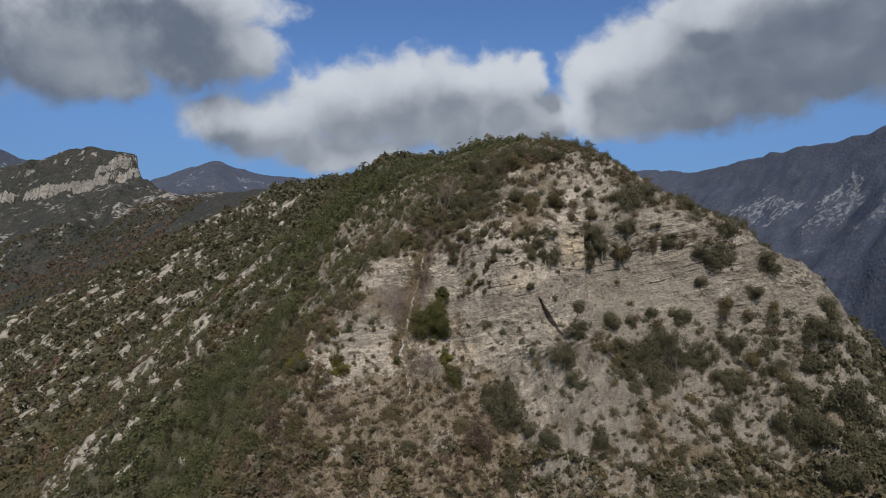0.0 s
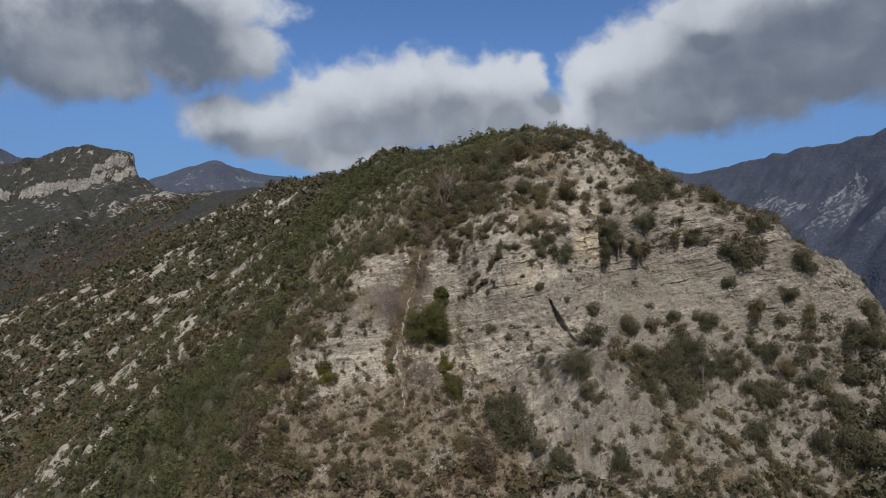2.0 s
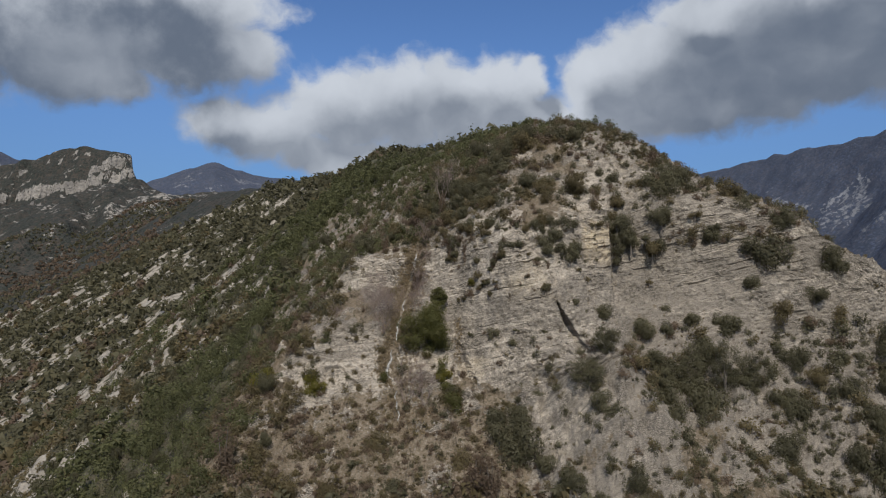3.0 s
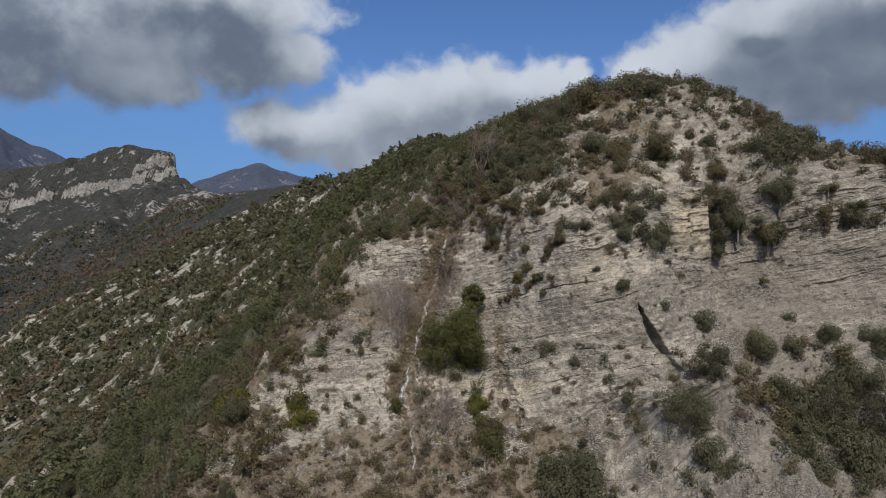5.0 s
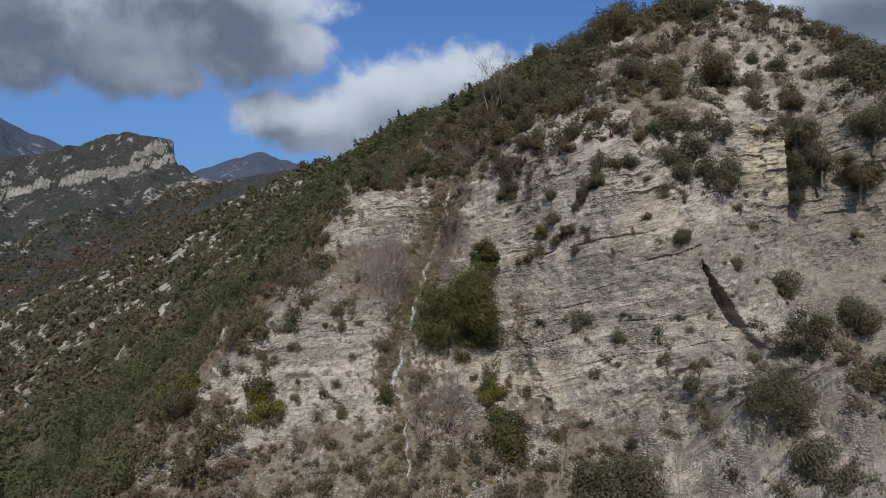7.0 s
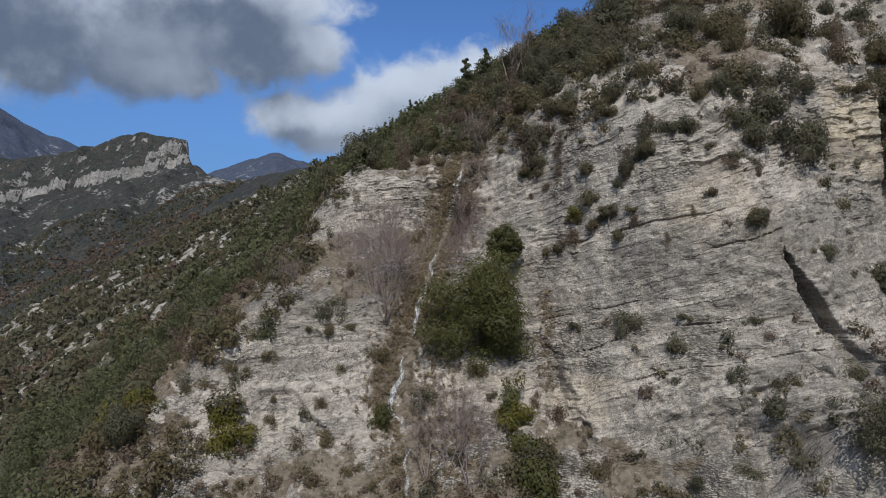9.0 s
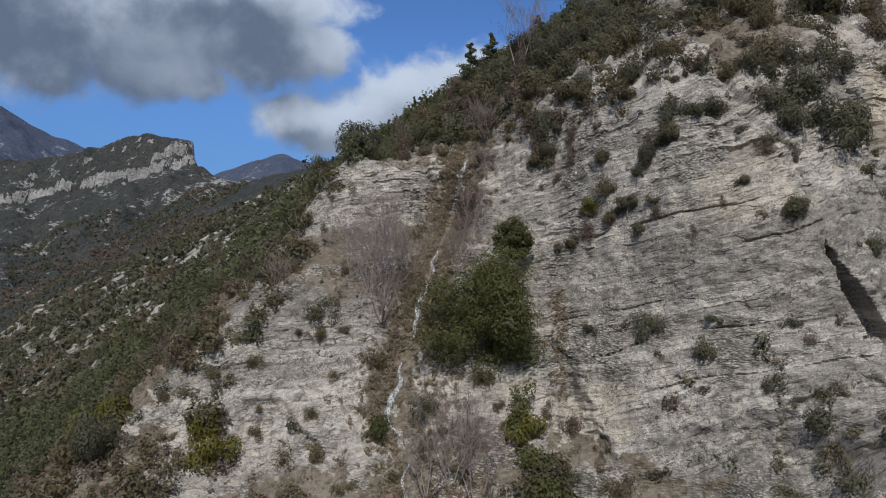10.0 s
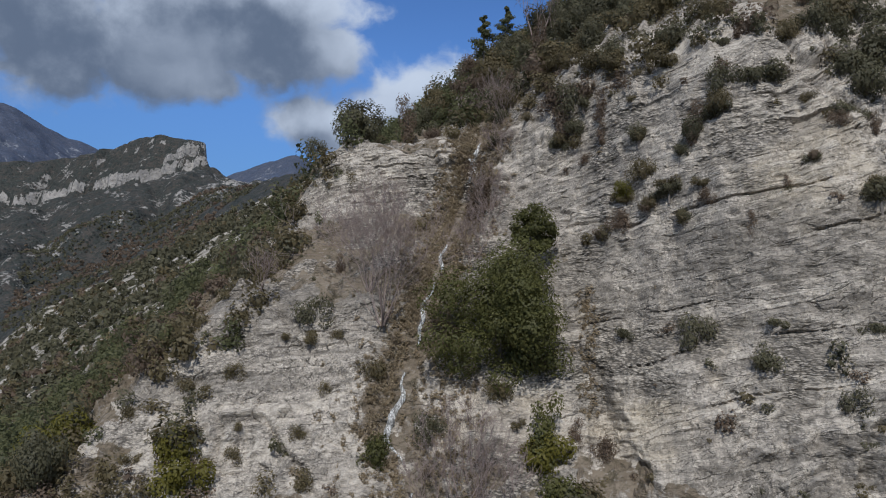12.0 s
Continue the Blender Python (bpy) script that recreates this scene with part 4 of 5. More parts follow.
# ---- cover on the crag ----
def scatter_crag():
    rng = np.random.default_rng(9)
    room = np.empty(len(CRAG_CO))
    crag.data.attributes["room"].data.foreach_get("value", room)
    x, y, z = CRAG_CO.T
    near = (x > -41) & (x < 108) & (z > 42)
    clump = smooth(-0.2, 0.4, fbm(x, y, z, 8, 3, 305))
    wood = (x < -25 + 0.25 * (z - 90)) | ((y > 169) & (x < -1)) | (y > 187)
    shade = (x > 62 + 0.5 * (z - 70)) & (z < 90)
    lee = (x > 8) & (z < 91) & ~shade
    upper = (z > 105) & (y > 153) & (y <= 187) & ~wood
    low = (x <= 10) & (z < 83) & ~wood
    face = ~(wood | shade | lee | upper | low)
    rows = {"evergreen": [], "heath": [], "brown": [], "pine": [], "straw": [], "shaded": [], "upland": []}

    def sow(zone, density, least, spread, power, kinds):
        w = np.where(zone & near, room * density, 0)
        n = int(w.sum())
        for i in rng.choice(len(w), n, p=w / w.sum()):
            p = CRAG_CO[i]
            sort = 0.5 + 0.5 * float(fbm(p[0], p[1], p[2], 11, 3, 301)) + rng.normal() * 0.22
            key = kinds[int(np.clip(sort * len(kinds), 0, len(kinds) - 1))]
            s = least + spread * rng.random() ** power
            if key == "straw":
                s = min(s, 0.45)
            rows[key].append((*(p - CRAG_N[i] * 0.1), s, rng.random()))

    sow(wood & (y < 225), 0.24, 0.7, 1.3, 1.5, ["brown", "heath", "pine", "heath", "pine", "evergreen", "pine"])
    sow(wood & (y >= 225), 0.15, 0.7, 0.6, 1.5, ["upland"])
    sow((x < -18 + 0.3 * (z - 90)) & (x > -38) & (y < 178), 0.34, 0.5, 1.5, 2.0, ["brown", "heath", "evergreen", "heath", "heath", "pine"])
    sow(shade, 0.34, 0.8, 1.2, 1.3, ["shaded"])
    sow(lee & (x < 26), 0.13 + 0.30 * clump, 0.2, 0.9, 2.0, ["brown", "heath", "evergreen", "heath", "heath", "evergreen"])
    sow(lee & (x >= 26), 0.18 + 0.36 * clump, 0.3, 1.1, 2.0, ["brown", "heath", "evergreen", "heath", "evergreen", "evergreen"])
    sow(upper, 0.22 + 0.50 * clump, 0.35, 1.2, 2.0, ["brown", "heath", "evergreen", "heath", "evergreen"])
    sow(low, 0.20 + 0.35 * clump, 0.3, 0.9, 2.0, ["straw", "brown", "heath", "heath", "brown", "evergreen"])
    sow((z < 79.5) & ~shade & ~wood & (x > 12), 0.5 * (0.35 + clump), 0.35, 0.9, 1.8, ["brown", "heath", "evergreen", "heath", "evergreen", "evergreen"])
    sow((z < 79.5) & ~wood & (x <= 12), 0.75, 0.3, 0.8, 1.6, ["straw", "brown", "heath", "straw", "brown", "heath", "brown"])
    sow((x > -3) & (x < 14) & (y > 164) & (y < 185) & (z > 106), 0.22 + 0.2 * clump, 0.4, 1.0, 1.5, ["brown", "heath", "evergreen", "evergreen"])
    sow((x > -4) & (x < 24) & (y > 168) & (y < 192) & (z > 108), 0.12 + 0.16 * clump, 0.8, 1.4, 1.2, ["heath", "brown", "heath", "evergreen", "evergreen"])
    sow((x > 28) & (z < 92) & ~shade, 0.03 + 0.08 * clump, 0.9, 1.3, 1.2, ["heath", "evergreen", "evergreen", "evergreen"])
    sow(face & (x > 12) & (z > 97), 0.05 + 0.10 * clump, 0.2, 0.9, 2.0, ["brown", "heath", "evergreen", "heath", "evergreen"])
    sow(face, 0.045 + 0.40 * CRAG_SOIL * clump, 0.14, 0.5, 2.0, ["straw", "heath", "brown", "heath", "evergreen", "evergreen"])
    for key, r in rows.items():
        a = np.array(r)
        name = {"evergreen": "ledge_scrub", "brown": "dry_brown_scrub", "pine": "crest_pine_wood", "heath": "ledge_heath", "straw": "dry_grass", "shaded": "shaded_scrub", "upland": "upland_pine_wood"}[key]
        label = {"evergreen": "small dark green bushes on the crag's ledges", "brown": "dry russet brown low scrub on the crag", "pine": "green pines covering the top behind the crag", "heath": "low olive brown heath on the crag", "straw": "tufts of straw-coloured dry grass on ledges", "shaded": "dense dark evergreen scrub below the crag", "upland": "green pines on the hilltop behind the crag"}[key]
        leaf = {"shaded": "evergreen", "upland": "pine"}.get(key, key)
        plain = key in ("shaded", "upland")
        mass(name, a[:, :3], a[:, 3], a[:, 4], MAT[leaf + "_mass"], 40 + len(key), 80 if plain else 64, 0.17, label, "shrubs", 1.3 if leaf == "pine" else 0.95, 9.0 if plain else 0.5)


scatter_crag()


# ---- woods on the slopes below the crag ----
def scatter_apron():
    rng = np.random.default_rng(21)
    rows = {"evergreen": [], "heath": [], "brown": []}
    for x0, x1, y0, y1, n in ((-42, 108, 30, 150, 5200), (-150, -42, -15, 120, 3600)):
        for _ in range(n):
            px, py = rng.uniform(x0, x1), rng.uniform(y0, y1)
            p = on_top(px, py)
            if p.z > 70 or p.z < -40:
                continue
            key = "evergreen" if float(fbm(px, py, 0, 22, 3, 411)) + rng.normal() * 0.4 > -0.1 else "heath"
            if -46 < px < 14 and py > 95 and rng.random() < 0.75:
                key = "brown" if rng.random() < 0.5 else "heath"
            rows[key].append((p.x, p.y, p.z - 0.2, rng.uniform(0.8, 1.9), rng.random()))
    for key, r in rows.items():
        a = np.array(r)
        mass("hillside_" + {"evergreen": "scrub", "heath": "heath", "brown": "brush"}[key], a[:, :3], a[:, 3], a[:, 4], MAT[key + "_mass"], 60 + len(key), 40, 0.22, {"evergreen": "dense olive green scrub", "heath": "olive brown heath", "brown": "dry russet brown brush"}[key] + " on the slope below the crag", "shrubs", 1.0, 9.0)


scatter_apron()


# ---- single bushes on the crag: east, north, height of the crown's middle, half width ----
EVERGREENS = [(63.2, 133.5, 72.8, 4.36), (53.6, 154, 103.8, 4.01), (34.8, 146.6, 83.2, 3.87), (71.9, 150.3, 89.5, 3.82), (38.9, 162.9, 115.9, 3.74), (39.4, 140.7, 80, 3.65), (24.4, 179, 127.6, 3.49), (17.2, 184.5, 128, 3.38), (75.8, 153.8, 93.1, 3.38), (41.3, 148.5, 86.9, 3.2), (68.4, 144.2, 82.8, 3.13), (38.9, 145.8, 82.4, 3.11), (55.5, 147.7, 86.9, 3.07), (64.1, 153.6, 102.4, 3.03), (63, 139.2, 78.3, 2.99), (32.6, 141.8, 82.2, 2.92), (58.5, 135.6, 73.9, 2.9), (61.8, 143.5, 81.9, 2.85), (49.2, 136.4, 74.9, 2.83), (8.4, 203.3, 128.2, 2.79), (33, 152.7, 91, 2.77), (12.1, 142.8, 78.6, 2.76), (23.2, 137.1, 81.2, 2.73), (14.1, 181.1, 125.1, 2.7)]
EVERGREENS_B = [(57.2, 155.4, 109.5, 2.69), (15.9, 167, 117, 2.64), (32.4, 162.3, 108.4, 2.59), (38, 159.3, 110.2, 2.58), (34.5, 139, 79.2, 2.56), (25.8, 128.2, 73.1, 2.51), (46.6, 146.3, 84.2, 2.48), (51.8, 143.3, 81, 2.47), (8.1, 173.3, 117.3, 2.44), (22.2, 143.2, 85.4, 2.44), (-71.3, 226.5, 75.5, 2.41), (60.5, 152.1, 96.7, 2.34), (19, 165.6, 116.9, 2.29), (2.1, 148.7, 81.2, 2.27), (15, 136.2, 73.6, 2.2), (8.6, 142.9, 78.5, 2.13), (-14.4, 168.5, 105.9, 2.1), (26, 151.1, 94, 2.08), (51.7, 158, 112.5, 1.95), (33.4, 148.6, 87.2, 1.94), (2.8, 170.2, 113.9, 1.92), (21.1, 152.2, 103.6, 1.92), (45.8, 157, 106.9, 1.9), (7.9, 168.3, 114.4, 1.89)]
EVERGREENS_C = [(0.7, 181.3, 117.8, 1.88), (3.1, 176.9, 117.2, 1.87), (18.7, 153, 106.7, 1.86), (44.9, 151.9, 92.6, 1.84), (-2.2, 178.7, 113.4, 1.83), (25.9, 135, 80.7, 1.77), (-6.8, 135.3, 70.4, 1.74), (32, 128, 73.2, 1.69), (4.1, 165.7, 111.4, 1.64), (27.2, 137.2, 82.5, 1.63), (16.8, 151.9, 105.4, 1.61), (4.9, 161.7, 108.9, 1.61), (-2.1, 180.4, 115, 1.55), (-8.9, 176.1, 108.3, 1.54), (12.2, 152.7, 105.4, 1.41), (20, 153.9, 108.8, 1.41), (17.3, 150.7, 103.9, 1.4), (18.1, 142.6, 83.2, 1.38), (47.8, 130.2, 70.3, 1.36), (16.9, 145, 86.1, 1.35), (39.2, 175.3, 124.2, 1.32), (2.6, 162.2, 105.7, 1.31), (-13.8, 155.2, 91.1, 1.29), (15.5, 153.2, 108.4, 1.29)]
EVERGREENS_D = [(-0.7, 174.5, 112.8, 1.27), (29.3, 168.7, 118.7, 1.26), (8.8, 158.2, 108.8, 1.25), (25.1, 134, 79.5, 1.21), (25.5, 139.4, 84.4, 1.18), (9, 153.5, 102.2, 1.15), (19.7, 142.8, 86, 1.1), (16.6, 152.8, 107.3, 1.1), (21.3, 144.5, 88.1, 1.08), (11.5, 149, 89.3, 1.07), (-5.9, 151.7, 84.7, 1.05), (8.8, 151.2, 90.5, 1.04), (10.1, 152.7, 103.5, 1.04), (16.3, 150.6, 102.7, 1.03), (10.6, 153.1, 104.8, 1.02), (2.6, 161.5, 103.8, 1), (16.8, 148.2, 98, 0.97), (14.8, 144.2, 81.8, 0.92), (-17.4, 168.2, 103.6, 0.9), (15, 146.7, 87.7, 0.87), (7.6, 153.9, 99, 0.86), (-2.4, 169.2, 106.2, 0.83), (21.3, 148.7, 95.6, 0.83), (1.7, 162.2, 102.9, 0.81)]
EVERGREENS_E = [(8.3, 159.8, 109.5, 0.81), (16.3, 147.9, 91.4, 0.8), (8.9, 149.1, 82.8, 0.8), (11.4, 148.5, 84.8, 0.79), (-2.7, 170.2, 106.8, 0.79), (15.6, 146.3, 86.1, 0.78), (-3, 166.6, 103.8, 0.74), (12.1, 145.4, 80.9, 0.74), (6.2, 156.6, 102.5, 0.73), (18.7, 145.4, 87.3, 0.68), (8.2, 153.8, 100.9, 0.66), (3.3, 161.3, 105.5, 0.64), (5.1, 154, 90.4, 0.61), (12.1, 148.9, 91.5, 0.6), (14, 149.3, 100, 0.59), (7.1, 154.5, 98.6, 0.59), (8.1, 157.3, 107.1, 0.57), (8.2, 152.9, 97, 0.57), (12.9, 149.6, 98, 0.39)]
HEATHS = [(16.2, 180.4, 126.3, 3.47), (23.7, 163, 115.6, 2.89), (50.3, 160.9, 114.4, 2.75), (-9.1, 142.1, 74.8, 2.74), (-21.9, 135.5, 69.5, 2.67), (18.8, 163.5, 115.5, 2.55), (-3.2, 178.1, 112.4, 2.53), (57.9, 144.8, 84.5, 2.53), (64.5, 151.6, 93.2, 2.36), (-26.1, 138.8, 73.7, 2.28), (3.3, 138.5, 73.1, 2.22), (-15.3, 135.9, 69.4, 2.21), (1.6, 148.2, 81, 2.09), (54.9, 150.3, 94.2, 2.07), (35, 165.9, 116.4, 1.93), (8.3, 165.1, 113.1, 1.9), (36.1, 158.2, 104.7, 1.88), (-8.8, 176.6, 109.1, 1.82), (23.6, 142.5, 85.9, 1.7), (16.8, 154.5, 108.9, 1.68), (4.4, 161, 108.3, 1.54), (-8.7, 163.9, 97.7, 1.45), (21, 142.3, 84.2, 1.44), (-2.1, 169.7, 107.9, 1.4)]
HEATHS_B = [(17.6, 145.6, 87.7, 1.38), (2.2, 161.9, 103.3, 1.21), (1.5, 168, 109.9, 1.19), (11.1, 158.7, 110.9, 1.17), (8.3, 158.7, 108.6, 1.16), (17.5, 144.1, 83.9, 1.12), (3.4, 166.1, 110.8, 1.11), (3.9, 157.4, 96.4, 1.09), (18.2, 141.4, 82.3, 1.07), (-17.9, 165.7, 95.6, 1.06), (6.4, 155.6, 99.9, 1), (6.1, 147.6, 81.2, 1), (3, 150.4, 82.5, 0.97), (-9.7, 153.6, 87.9, 0.96), (-2.2, 152.1, 87, 0.92), (14.3, 153.4, 107.5, 0.91), (10, 152.6, 103.3, 0.9), (20.4, 144.7, 87.8, 0.83), (-12.9, 150.1, 81.8, 0.83), (-22.9, 150.5, 83.1, 0.79), (5.4, 156.6, 98.6, 0.79), (-14, 165.6, 100.6, 0.78), (7.5, 154.1, 99.4, 0.76), (-6.6, 168, 104.5, 0.76)]
HEATHS_C = [(-18.1, 153.3, 87.3, 0.75), (35.3, 157.1, 99.1, 0.74), (16.9, 148.5, 98.7, 0.69), (16.6, 148.2, 97.9, 0.68), (-21.2, 153.4, 86.6, 0.66), (22.3, 152.1, 100.9, 0.66), (-17.3, 151.2, 82.8, 0.63), (6.3, 156.6, 102.4, 0.62), (9.2, 152.4, 99.1, 0.61), (-13.7, 151.6, 84.2, 0.61), (8.2, 153, 96.9, 0.61), (15.3, 146.4, 84, 0.6), (6.5, 154.7, 97.9, 0.56), (14.4, 151.1, 103.4, 0.55), (-0.5, 164.8, 105.2, 0.55), (-18.5, 155.5, 90.9, 0.52), (-12.3, 153, 86.6, 0.52), (-19.9, 151.9, 83.9, 0.5), (14.1, 152.6, 104.6, 0.46), (-4.8, 158.7, 94.1, 0.45), (-12.1, 154.6, 89.6, 0.42), (6, 157.7, 104.9, 0.42)]
BLOCK_SIDE = [(30.2, 158.6, 109.2, 1.9), (30.6, 158.2, 106.6, 1.8), (30.4, 157.6, 104.3, 1.5), (32.6, 158.4, 106.0, 1.7), (35.0, 158.0, 106.4, 0.9), (30.0, 157.4, 102.4, 1.1)]
GOLDS = [(-27.2, 152, 83.3, 1.69), (-19.4, 150, 81.8, 1.57), (-21.1, 150.9, 83.1, 1.28), (0.6, 150.5, 83.7, 1.13), (5.5, 156.5, 98.7, 0.72)]
GREENS = [(2.3, 147.2, 80, 2.09), (1.6, 149.2, 82, 1.52), (0.4, 150.2, 83.1, 1.44), (-9.2, 151, 83.3, 1.19)]
RUSSETS = [(4.8, 134.4, 69.9, 2.6), (-19.9, 143.3, 74.5, 2.05), (-35.9, 173, 84, 1.91), (40.1, 172.9, 122.1, 1.9), (-5.8, 176.6, 111.1, 1.82), (-4, 164, 98.3, 1.65), (1.6, 163.2, 105.7, 1.52), (26.7, 159.2, 111.6, 1.36), (-24.1, 154.5, 87.8, 1.34), (-6.3, 183.8, 114.1, 1.27), (-10, 169.8, 104.6, 1.26), (1.9, 162.1, 103.5, 1.19), (-5.9, 156.1, 90.7, 0.99), (8.8, 153.6, 101.6, 0.97), (-1.8, 171.4, 109.3, 0.96), (-8, 169, 104.9, 0.92), (6.8, 166.6, 112.9, 0.91), (-6, 155.4, 89.5, 0.88), (5.1, 156.2, 96.9, 0.86), (-0.2, 153.8, 88.4, 0.85), (3.7, 151.5, 84, 0.79), (4.2, 159.9, 104.2, 0.74), (4, 157.1, 96.4, 0.69), (15.5, 149.9, 102, 0.67)]
RUSSETS_B = [(2, 151.1, 84.3, 0.65), (3.2, 161.3, 105.6, 0.64), (1.9, 161.8, 100.9, 0.6), (9.3, 151.9, 97.9, 0.6), (-13.4, 164, 96.8, 0.59), (3.4, 160.5, 101.3, 0.59), (4.3, 159.5, 102.5, 0.58), (6.5, 154.8, 97.8, 0.56), (14.2, 149.2, 100, 0.55), (11.3, 150.3, 95.9, 0.49), (17.3, 149.7, 101.2, 0.44), (-11.1, 164.3, 97.7, 0.42), (12.9, 149.6, 98.1, 0.36), (9.7, 151.4, 95.8, 0.36)]
MORE_HEATHS = [(-13.8, 154.5, 89.4, 0.56), (-15.4, 154.5, 89.6, 0.35), (-17.9, 158.3, 92.3, 0.68), (-17.3, 151.8, 84.4, 0.33), (-24.1, 152.0, 84.9, 0.61), (-15.4, 165.8, 100.2, 0.52), (-0.3, 150.7, 84.1, 0.68), (-1.1, 151.2, 85.4, 0.44), (5.2, 153.2, 89.0, 0.26), (43.4, 157.9, 110.8, 1.19), (42.8, 157.4, 106.8, 1.05), (-16.9, 164.2, 95.3, 1.02), (-10.7, 148.7, 80.6, 0.85), (25.3, 166.2, 118.2, 1.46)]
MORE_RUSSETS = [(-13.2, 159.1, 93.5, 0.57), (-19.1, 154.6, 89.5, 0.49), (-5.1, 154.8, 89.6, 0.9), (0.2, 174.0, 111.9, 1.46), (18.5, 171.2, 121.1, 2.31), (59.2, 151.1, 93.2, 1.77), (-29.8, 134.7, 72.5, 2.55), (-0.4, 133.8, 69.8, 1.94), (7.3, 132.9, 70.0, 2.32)]
MORE_EVERGREENS = [(11.0, 147.9, 83.1, 0.45), (41.7, 166.7, 118.0, 3.65), (46.2, 157.2, 108.5, 1.3), (36.6, 152.2, 91.5, 1.6), (37.3, 154.6, 94.6, 0.88), (41.1, 152.9, 93.0, 1.61), (11.3, 180.0, 121.5, 3.36), (44.6, 164.2, 115.3, 1.55), (10.8, 139.6, 75.4, 4.08), (17.8, 131.2, 72.2, 2.87), (53.7, 142.9, 80.1, 2.29), (38.2, 123.7, 67.6, 2.15), (71.7, 137.0, 76.9, 5.01), (72.6, 131.6, 71.1, 4.8), (65.7, 127.7, 67.3, 4.65), (46.9, 150.8, 92.2, 2.2), (50.9, 152.8, 98.8, 1.56), (10.8, 127.9, 66.5, 2.42)]
MORE_GOLDS = [(-28.9, 152.9, 82.6, 1.78)]
CREST_EVERGREENS = [(19.5, 151.5, 104.5, 1.38), (22.3, 153.3, 104.6, 1.33), (18.2, 153.9, 108.9, 1.27), (22.1, 154.6, 108.6, 1.11), (5.5, 173.7, 115.5, 2.31), (10.9, 155.3, 108.0, 0.88), (16.5, 163.1, 114.2, 1.38), (31.3, 167.2, 117.8, 1.55), (8.8, 180.7, 120.8, 2.14), (32.5, 160.1, 107.3, 1.61), (13.3, 193.8, 127.6, 3.51), (37.1, 158.9, 105.3, 1.82)]
CREST_OLIVES = [(8.0, 157.6, 107.6, 1.46), (18.5, 159.3, 112.8, 1.3), (27.6, 163.1, 115.0, 1.36), (29.6, 160.5, 110.4, 1.37)]
CREST_HEATHS = [(30.6, 161.9, 112.7, 1.43), (26.1, 156.2, 108.9, 1.13)]


def protos(name, leaf, forms, seed, n, size):
    return [shrub(name, seed + i, MAT[leaf + "_leaf"], n, size, f) for i, f in enumerate(forms)]


def bushes(rows, small, large, huge, label_small, label_large, category, group, seed):
    rng = np.random.default_rng(seed)
    for x, y, z, r in rows:
        big = r > 1.5
        pick = small if not big else huge if huge and r > 2.3 else large
        proto = pick[rng.integers(len(pick))]
        p = Vector((x, y - 0.12 * r, z - 0.75 * r))
        ob = stand(proto, p, r * 1.06, rng, 0.0, rng.uniform(1.1, 1.45))
        tagged(ob, label_large if big else label_small, category, group, "thing")


def clear(things):
    for t in things:
        for o in list(t.children_recursive) + [t]:
            bpy.data.objects.remove(o)


ever_s = protos("evergreen_bush", "evergreen", ["round", "round", "round", "low"], 500, 1900, 0.053)
ever_l = protos("holm_oak", "evergreen", ["round", "round", "round"], 520, 3200, 0.046)
ever_h = protos("holm_oak", "evergreen", ["round", "round"], 530, 6000, 0.034)
heath_s = protos("heath_bush", "heath", ["round", "low", "round"], 540, 1800, 0.052)
heath_l = protos("heath_bush", "heath", ["round", "round"], 550, 2600, 0.048)
heath_h = protos("heath_bush", "heath", ["round"], 556, 5000, 0.036)
rust_s = protos("russet_bush", "brown", ["round", "low", "tall"], 560, 1700, 0.054)
gold_s = protos("yellow_green_bush", "gold", ["round", "round"], 570, 2200, 0.052)
green_s = protos("green_bush", "oak", ["tall", "round"], 580, 2200, 0.055)
bushes(EVERGREENS + BLOCK_SIDE + MORE_EVERGREENS + CREST_EVERGREENS + EVERGREENS_B + EVERGREENS_C + EVERGREENS_D + EVERGREENS_E, ever_s, ever_l, ever_h, "small dark green evergreen bush rooted in bedded rock", "large rounded dark green holm oak on the crag", "bush", "evergreen bushes on the crag", 1)
bushes(HEATHS + MORE_HEATHS + CREST_HEATHS + CREST_OLIVES + HEATHS_B + HEATHS_C, heath_s, heath_l, heath_h, "olive brown half-dry bush on a rock ledge", "broad olive brown half-dry bush on the crag", "bush", "olive brown bushes on the crag", 2)
bushes(RUSSETS + MORE_RUSSETS + RUSSETS_B, rust_s, rust_s, None, "russet bush with dry brown leaves on the crag", "russet small tree with dry brown leaves", "bush", "russet bushes on the crag", 3)
bushes([(x, y, z, 1.2 * r) for x, y, z, r in GOLDS + MORE_GOLDS], gold_s, gold_s, None, "bright yellow-green rounded bush on the rock", "bright yellow-green rounded bush on the rock", "bush", "yellow-green bushes", 4)
bushes(GREENS, green_s, green_s, None, "fresh green upright bush beside the stream", "fresh green upright bush beside the stream", "bush", "green bushes by the stream", 5)


def hillside_oaks():
    rng = np.random.default_rng(33)
    kept = []
    while len(kept) < 120:
        x, y = rng.uniform(-92, -24), rng.uniform(138, 262)
        p = on_top(x, y)
        if x > -26 - 0.5 * (y - 150) * 0.1 and y < 172 or any((x - a) ** 2 + (y - b) ** 2 < 16 for a, b in kept):
            continue
        kept.append((x, y))
        big = rng.uniform(1.2, 2.3)
        ob = stand((ever_l + ever_h)[rng.integers(5)], p, big, rng, 0.1, rng.uniform(1.2, 1.7), 4)
        tagged(ob, "dark green holm oak standing on the wooded hillside", "tree", "oaks on the hillside", "thing")


hillside_oaks()
clear(ever_s + ever_l + ever_h + heath_h + heath_s + heath_l + rust_s + gold_s + green_s)


